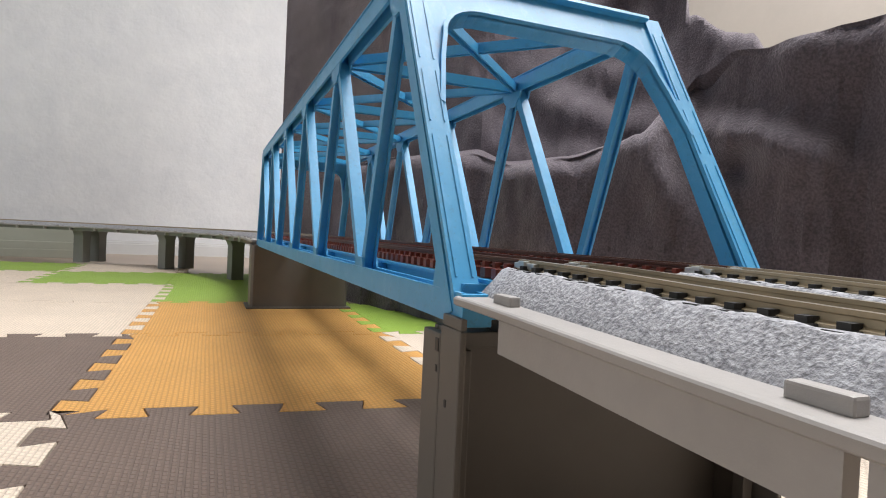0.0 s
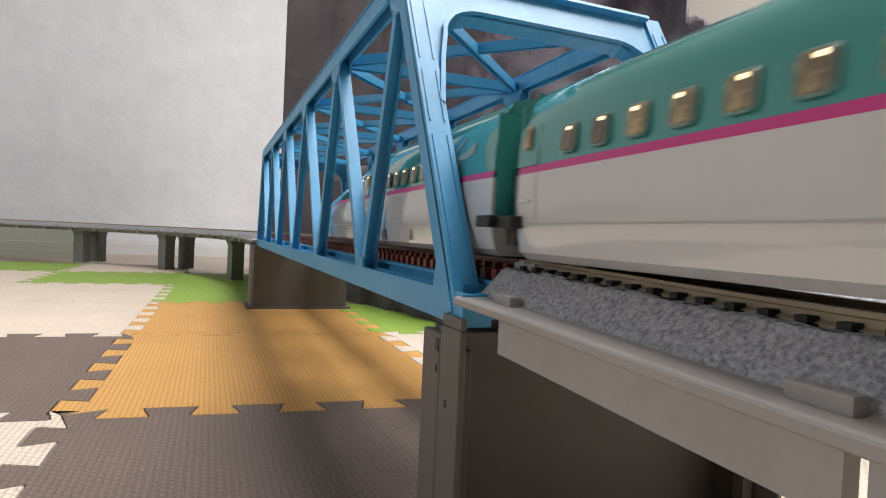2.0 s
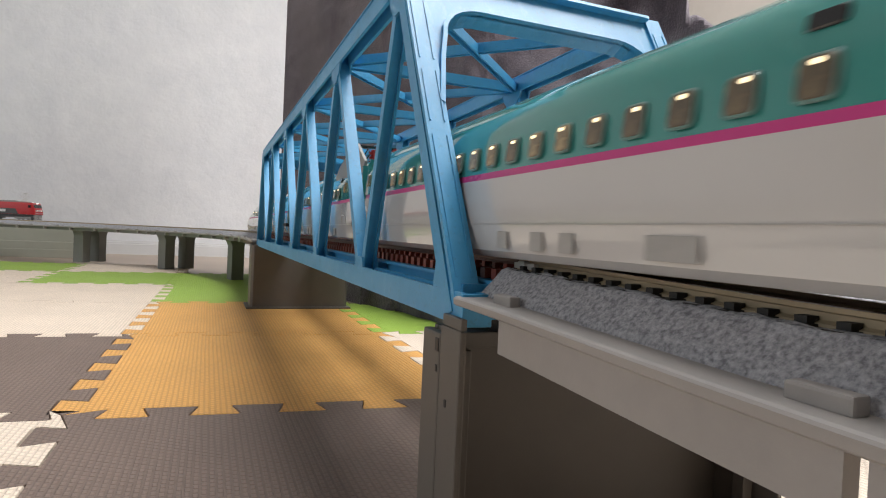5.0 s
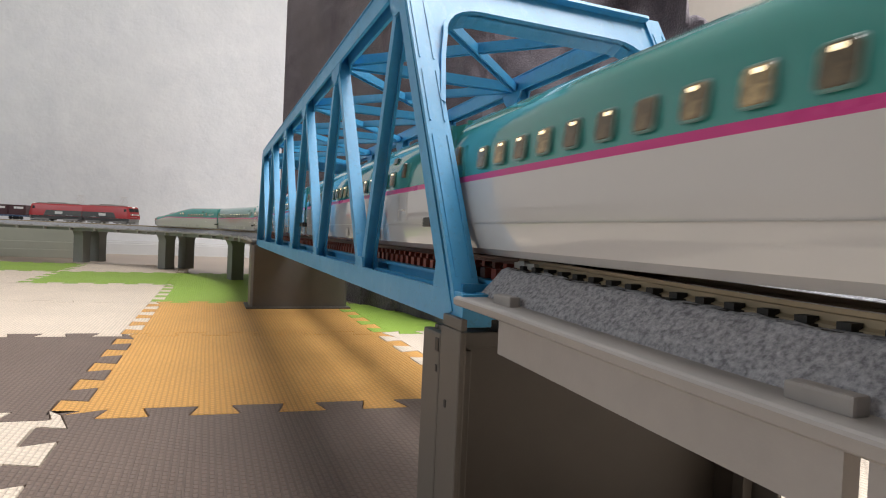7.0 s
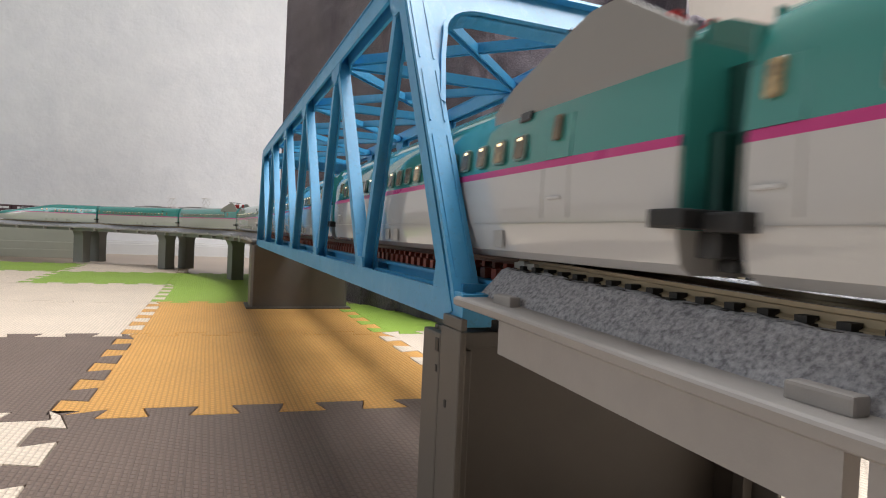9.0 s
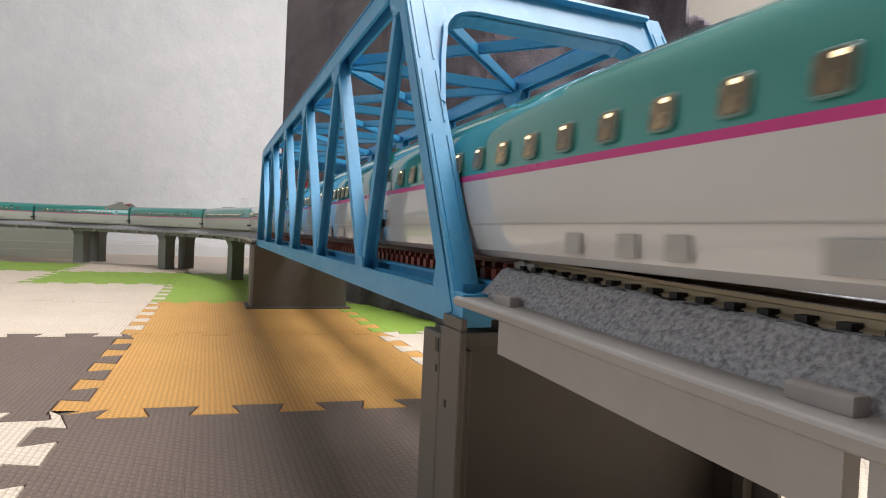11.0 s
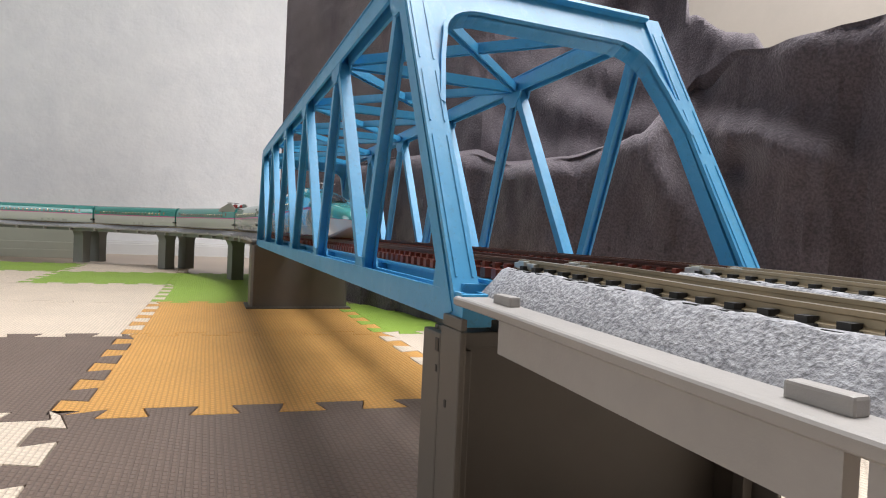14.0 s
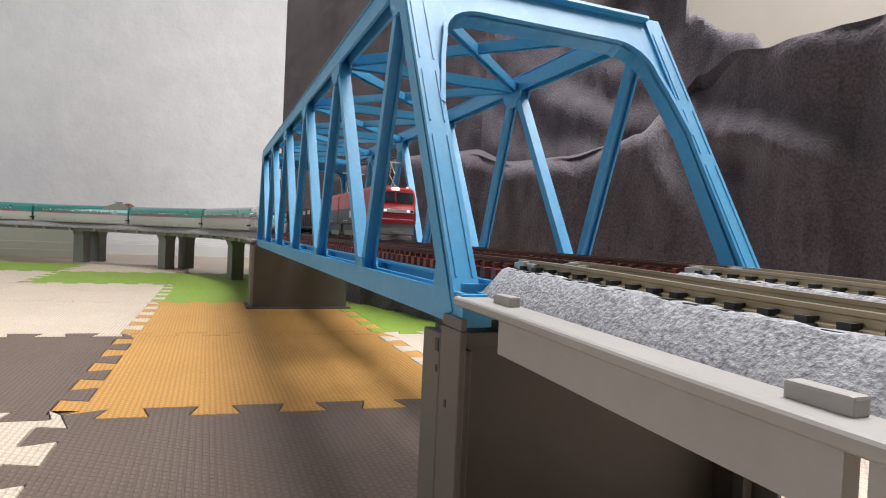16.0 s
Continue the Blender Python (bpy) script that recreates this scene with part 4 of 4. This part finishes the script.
    if kind == "pantograph":
        for e, q in ((-1, 1), (1, 1)):
            x = e * 0.0190
            bm = bmesh.new()
            prof = [(-0.1700, 0.0440), (-0.084, 0.0440), (-0.0835, 0.0480), (-0.096, 0.0545), (-0.136, 0.0655), (-0.148, 0.0650), (-0.1700, 0.0515)]
            loft(bm, [[(x + s, y, z) for y, z in prof] for s in (-0.0009, 0.0009)], True, True)
            part("pantograph_cover", bm, M_GREY_COVER, ob, "grey sloped pantograph side cover")
        pantograph(ob, -0.120, 0.0545, 0.0130)
        for x, y in ((-0.006, -0.150), (0.006, -0.150), (-0.006, -0.138), (0.006, -0.118)):
            bm = bmesh.new()
            for z in (0.0540, 0.0570, 0.0600):
                tube(bm, (x, y, z), (x, y, z + 0.0015), 0.0030, 10)
                tube(bm, (x, y, z + 0.0015), (x, y, z + 0.0031), 0.0018, 8)
            part("insulator", bm, M_RED_INSULATOR, ob, "ribbed red roof insulator")
    if kind == "aerial":
        for yy in (-0.12, 0.11):
            pantograph(ob, yy, 0.0525, 0.012)
    if nose:
        s = 1 if nose > 0 else -1
        tip = y1 if nose > 0 else y0
        bm = bmesh.new()
        rings = []
        for k in range(9):
            f = k / 8
            w = 0.0125 * math.sin(math.pi * min(1, 0.12 + 0.88 * f) * 0.62 + 0.25)
            d = 0.070 + 0.046 * f
            kk = max(0.0, min(1.0, (d - 0.045) / 0.170))
            roof = 0.0310 + (Z_ROOF - 0.0310) * (0.35 * kk + 0.65 * kk * kk * (3 - 2 * kk))
            rise = 0.0052 * math.sin(math.pi * (0.1 + 0.85 * f))
            rings.append([(w * math.cos(math.pi * q / 8), tip - s * d, roof - 0.0035 + (rise + 0.0035) * math.sin(math.pi * q / 8)) for q in range(9)])
        loft(bm, rings, False, True)
        part("cab_window", bm, M_GLASS, ob, "dark raised cab canopy", True)
        for e in (-1, 1):
            bm = bmesh.new()
            box(bm, e * 0.0170 - 0.0016, e * 0.0170 + 0.0016, tip - s * 0.052 - 0.008, tip - s * 0.052 + 0.008, 0.0205, 0.0235, bevel=0.001)
            part("headlight", bm, M_GLASS, ob, "narrow headlight in the nose")
    if nose:
        ye = rear + 0.0480 if nose > 0 else front - 0.0114
        for e in (-1, 1):
            bm = bmesh.new()
            wing = [(0.0020, 0.0362, 0.0370), (0.0060, 0.0372, 0.0392), (0.0100, 0.0395, 0.0412), (0.0148, 0.0425, 0.0430)]
            body = [(0.0, 0.0348, 0.0352), (0.0040, 0.0340, 0.0368), (0.0085, 0.0328, 0.0372), (0.0105, 0.0322, 0.0366), (0.0120, 0.0352, 0.0370), (0.0170, 0.0352, 0.0380), (0.0235, 0.0362, 0.0402), (0.0245, 0.0370, 0.0398)]
            for stroke in (wing, body):
                loft(bm, [[(e * (wall_x(zl) - 0.0003), ye - u, zl), (e * (wall_x(zh) - 0.0003), ye - u, zh), (e * (wall_x(zh) + 0.0003), ye - u, zh), (e * (wall_x(zl) + 0.0003), ye - u, zl)] for u, zl, zh in stroke], True, True)
            part("emblem", bm, M_EMBLEM, ob, "pale grey bird-shaped emblem")
    label = {"plain": "teal and white bullet train car with lit windows", "first": "teal and white bullet train car with wider-spaced windows", "pantograph": "bullet train car with grey pantograph covers on its roof", "aerial": "bullet train car with raised roof current collectors"}[kind]
    if nose:
        label = "bullet train end car with a long teal and white nose"
    return tagged(ob, label)


def pantograph(ob, y, z, h, paint=None, tone="black"):
    """A folding current collector of thin rods."""
    bm = bmesh.new()
    r = 0.00045
    for e in (-1, 1):
        x = e * 0.008
        tube(bm, (x, y - 0.009, z), (x * 0.8, y + 0.010, z + h * 0.5), r, 5)
        tube(bm, (x * 0.8, y + 0.010, z + h * 0.5), (x * 0.6, y - 0.002, z + h), r, 5)
        tube(bm, (x, y + 0.009, z), (x * 0.8, y - 0.010, z + h * 0.5), r, 5)
        tube(bm, (x * 0.8, y - 0.010, z + h * 0.5), (x * 0.6, y + 0.002, z + h), r, 5)
    for dy in (-0.003, 0.003):
        tube(bm, (-0.014, y + dy, z + h), (0.014, y + dy, z + h), r * 1.3, 5)
    for e in (-1, 1):
        tube(bm, (e * 0.008, y - 0.010, z + 0.0006), (e * 0.008, y + 0.010, z + 0.0006), r * 1.6, 5)
        for yy in (-0.009, 0.009):
            tube(bm, (e * 0.008, y + yy, z - 0.002), (e * 0.008, y + yy, z + 0.001), r * 2.4, 6)
    part("pantograph", bm, paint or M_BLACK, ob, tone + " rod pantograph")


def locomotive():
    """A twin-unit electric locomotive; its front looks along -y of its own space."""
    units = []
    L = 0.187
    for k in range(2):
        ob = thing("locomotive_unit", None, "red and dark grey electric locomotive unit with headlights", "locomotive", "locomotive units")
        s = 1 if k == 0 else -1           # outer end towards -y, or +y
        w, h, z0 = 0.0218, 0.0515, 0.0165
        y0, y1 = -L / 2 + 0.001, L / 2 - 0.002

        def ring(y, k2, hh, zz):
            return [(-w * k2, y, zz), (w * k2, y, zz), (w * k2, y, hh - 0.006), (w * k2 * 0.95, y, hh - 0.0025), (w * k2 * 0.80, y, hh), (-w * k2 * 0.80, y, hh), (-w * k2 * 0.95, y, hh - 0.0025), (-w * k2, y, hh - 0.006)]

        bm = bmesh.new()
        # outer end is a cab with a raked front
        rings = [ring(y0 + 0.0015, 0.93, 0.0310, z0), ring(y0 + 0.0040, 0.955, 0.0345, z0), ring(y0 + 0.0085, 0.96, h - 0.0018, z0), ring(y0 + 0.0115, 0.985, h, z0), ring(y0 + 0.02, 1.0, h, z0), ring(y1, 1.0, h, z0)]
        rings = [[(x, y * s, z) for x, y, z in r] for r in rings]
        loft(bm, rings, True, True)
        part("body", bm, M_RED, ob, "red body shell", True)
        for e in (-1, 1):
            bm = bmesh.new()
            prof = [(y0 + 0.052, z0 + 0.0004), (y1 - 0.0005, z0 + 0.0004), (y1 - 0.0005, h - 0.0185), (y0 + 0.062, h - 0.0185)]
            loft(bm, [[(e * (w + d), y * s, z) for y, z in prof] for d in (-0.0004, 0.0004)], True, True)
            part("side_panel", bm, M_LOCO_GREY, ob, "dark grey side panel")
            part("emblem", boxes((e * (w + 0.0005) - 0.0002, e * (w + 0.0005) + 0.0002, s * (y0 + 0.105) - 0.013, s * (y0 + 0.105) + 0.013, 0.0225, 0.0300), bevel=0.0001), M_LETTER, ob, "white emblem bar")
            part("white_line", boxes((e * (w + 0.0005) - 0.0002, e * (w + 0.0005) + 0.0002, s * (y0 + 0.140) - 0.012, s * (y0 + 0.140) + 0.012, 0.0190, 0.0197)), M_LETTER, ob)
            part("cab_side_window", boxes((e * w - 0.0003, e * w + 0.0003, s * (y0 + 0.0185) - 0.0042, s * (y0 + 0.0185) + 0.0042, 0.0365, 0.0440), bevel=0.0002), M_GLASS, ob)
        # front: window band, silver band with headlights, skirt
        def f(ya, yb):
            return (min(s * ya, s * yb), max(s * ya, s * yb))

        for e in (-1, 1):
            bm = bmesh.new()
            x0, x1 = (0.0008, 0.0186) if e > 0 else (-0.0186, -0.0008)
            loft(bm, [[(x0, s * (y0 + 0.0044 + q), 0.0370), (x1, s * (y0 + 0.0044 + q), 0.0370), (x1 * 0.985, s * (y0 + 0.0080 + q), 0.0468), (x0, s * (y0 + 0.0080 + q), 0.0468)] for q in (-0.0006, 0.0010)], True, True)
            part("windscreen", bm, M_GLASS, ob, "dark windscreen pane")
            part("headlight", boxes((e * 0.0118 - 0.0014, e * 0.0118 + 0.0014, *f(y0 + 0.0001, y0 + 0.0016), 0.0277, 0.0295), bevel=0.0005), M_HEAD, ob, "glowing headlight")
            part("tail_light", boxes((e * 0.0158 - 0.0014, e * 0.0158 + 0.0014, *f(y0 + 0.0002, y0 + 0.0016), 0.0276, 0.0296), bevel=0.0003), M_BLACK, ob)
            part("roof_edge_lamp", boxes((e * 0.0135 - 0.0010, e * 0.0135 + 0.0010, *f(y0 + 0.012, y0 + 0.014), h - 0.0005, h + 0.0014), bevel=0.0003), M_HEAD, ob)
        part("silver_band", boxes((-0.0180, 0.0180, *f(y0 + 0.0006, y0 + 0.0024), 0.0268, 0.0304), bevel=0.0004), M_SILVER, ob, "silver headlight band")
        part("top_headlight", boxes((-0.0040, 0.0040, *f(y0 + 0.0072, y0 + 0.0105), h - 0.0032, h - 0.0002), bevel=0.0005), M_HEAD, ob, "glowing roof headlight")
        part("step_plate", boxes((-0.0190, 0.0190, *f(y0 + 0.0030, y0 + 0.0070), 0.0060, 0.0164), bevel=0.0006), M_CAR_GREY, ob)
        part("snow_plough", boxes((-0.0165, 0.0165, *f(y0 + 0.0010, y0 + 0.0055), 0.0012, 0.0050), (-0.0050, 0.0050, *f(y0 - 0.0030, y0 + 0.002), 0.0060, 0.0090), bevel=0.0005), M_CAR_GREY, ob)
        part("hand_rail", tube(bmesh.new(), (-0.0170, s * (y0 + 0.0004), 0.0205), (0.0170, s * (y0 + 0.0004), 0.0205), 0.0003, 5), M_LETTER, ob)
        part("underframe", boxes((-0.0165, 0.0165, y0 + 0.006, y1 - 0.002, 0.0066, 0.0162)), M_LOCO_GREY, ob)
        for yb in (-0.050, 0.050):
            bm = boxes((-0.0170, 0.0170, yb - 0.026, yb + 0.026, 0.0030, 0.0085), bevel=0.0008)
            for yy in (-0.0150, 0.0150):
                for e in (-1, 1):
                    x = e * GAUGE / 2
                    tube(bm, (x - 0.0013, yb + yy, 0.0074), (x + 0.0013, yb + yy, 0.0074), 0.0073, 16)
            part("bogie", bm, M_CAR_GREY, ob)
        part("roof_gear", boxes((-0.0095, 0.0095, -0.060, 0.075, h, h + 0.0030), (-0.006, 0.006, -0.02, 0.04, h + 0.003, h + 0.0052), bevel=0.0006), M_CAR_GREY, ob)
        pantograph(ob, -0.046 if k == 0 else -0.070, h + 0.0028, 0.0250, M_SILVER, "silver")
        units.append((ob, L / 2 + k * L))
    return units


def wagon():
    """A flat wagon with two dark containers."""
    ob = thing("container_wagon", None, "container wagon with dark maroon containers on a blue frame", "wagon", "container wagons")
    L = 0.292
    part("frame", boxes((-0.0185, 0.0185, -L / 2 + 0.006, L / 2 - 0.006, 0.0100, 0.0142), bevel=0.0006), M_NAVY, ob)
    n = 5
    for i in range(n):
        y = -L / 2 + 0.011 + (L - 0.022) * (i + 0.5) / n
        d = (L - 0.022) / n / 2 - 0.001
        c = part("container", boxes((-0.0175, 0.0175, y - d, y + d, 0.0145, 0.0455), bevel=0.0008), M_MAROON, ob, "dark maroon container")
        for e in (-1, 1):
            x = e * 0.0177
            part("emblem", boxes((x - 0.0002, x + 0.0002, y - d * 0.72, y + d * 0.35, 0.0335, 0.0400)), M_LETTER, c, "white emblem panel")
            for q in (-0.9, 0.0, 0.9):
                part("rib", boxes((x - 0.0004, x + 0.0004, y + q * d - 0.0006, y + q * d + 0.0006, 0.0155, 0.0445)), M_MAROON, c)
    for q in (-1, 1):
        yb = q * (L / 2 - 0.050)
        bm = boxes((-0.0140, 0.0140, yb - 0.015, yb + 0.015, 0.0035, 0.0085), bevel=0.0006)
        for yy in (-0.0105, 0.0105):
            for e in (-1, 1):
                x = e * GAUGE / 2
                tube(bm, (x - 0.0013, yb + yy, 0.0058), (x + 0.0013, yb + yy, 0.0058), 0.0056, 14)
        part("bogie", bm, M_BLACK, ob)
    return ob


def bullet_train():
    first = bullet_car("plain", 1)
    kinds = ["plain", "pantograph", "plain", "plain", "plain", "pantograph", "plain", "first"]
    proto = {}
    cars = [first]
    for k in kinds:
        if k in proto:
            cars.append(copy_thing(proto[k], Matrix.Identity(4)))
        else:
            proto[k] = bullet_car(k)
            cars.append(proto[k])
    cars.append(bullet_car("plain", -1))
    return cars


CARS = bullet_train()
LOCO = locomotive()
WAGONS = []
w0 = wagon()
for k in range(6):
    WAGONS.append((w0 if k == 0 else copy_thing(w0, Matrix.Identity(4)), 0.374 + 0.004 + 0.292 * (k + 0.5) + 0.004 * k))

# the goods train is built to a slightly larger scale
done = set()
for ob, k in [(LOCO[0][0], 1.10), (LOCO[1][0], 1.10), (w0, 1.06)]:
    for c in ob.children_recursive:
        if c.data and c.data.name not in done:
            done.add(c.data.name)
            c.data.transform(Matrix.Diagonal((1.07, 1.0, k, 1.0)))

# where the bullet train's tip, and the locomotive's front, stand at a few times
BULLET_TIP = [(0.0, -0.080), (0.5, 0.0755), (1.0, 0.2315), (2.0, 0.5250), (3.0, 0.8255), (4.0, 1.1295), (4.2, 1.1900), (6.6, 1.8890), (7.8, 2.2385), (9.0, 2.5844), (9.2, 2.6429), (11.6, 3.3425), (12.8, 3.6830), (13.1, 3.7710), (14.4, 4.14), (16.0, 4.60)]
LOCO_FRONT = [(0.0, 3.47), (6.3, 2.358), (7.0, 2.235), (16.0, 0.592)]


def glide(rows, t):
    """Smooth run through the rows."""
    n = len(rows)
    k = max(i for i in range(n - 1) if i == 0 or rows[i][0] <= t)
    (t0, a), (t1, b) = rows[k], rows[k + 1]

    def slope(i):
        lo, hi = max(0, i - 1), min(n - 1, i + 1)
        return (rows[hi][1] - rows[lo][1]) / (rows[hi][0] - rows[lo][0])

    d = t1 - t0
    f = (t - t0) / d
    h00, h10, h01, h11 = 2 * f ** 3 - 3 * f * f + 1, f ** 3 - 2 * f * f + f, -2 * f ** 3 + 3 * f * f, f ** 3 - f * f
    return h00 * a + h10 * d * slope(k) + h01 * b + h11 * d * slope(k + 1)


def on_track(s, off, reach):
    """Pose of a vehicle whose bogies stand reach before and behind s."""
    p, _ = along(s + reach, off)
    q, _ = along(s - reach, off)
    d = p - q
    m = (p + q) / 2
    z0, z1 = 0.3 * grade(s - reach), 0.3 * grade(s + reach)
    return Matrix.Translation((m.x, m.y, RAIL_Z + (z0 + z1) / 2)) @ Matrix.Rotation(math.atan2(-d.x, d.y), 4, "Z") @ Matrix.Rotation(math.atan2(z1 - z0, 2 * reach), 4, "X")


def motions():
    steps = [i * 0.25 for i in range(65)]
    for k, car in enumerate(CARS):
        walk(car, [(t, on_track(glide(BULLET_TIP, t) - CAR * (k + 0.5), NEAR, 0.12)) for t in steps])
    for ob, d in LOCO:
        walk(ob, [(t, on_track(glide(LOCO_FRONT, t) + d, FAR, 0.05)) for t in steps])
    for ob, d in WAGONS:
        walk(ob, [(t, on_track(glide(LOCO_FRONT, t) + d, FAR, 0.095)) for t in steps])


motions()
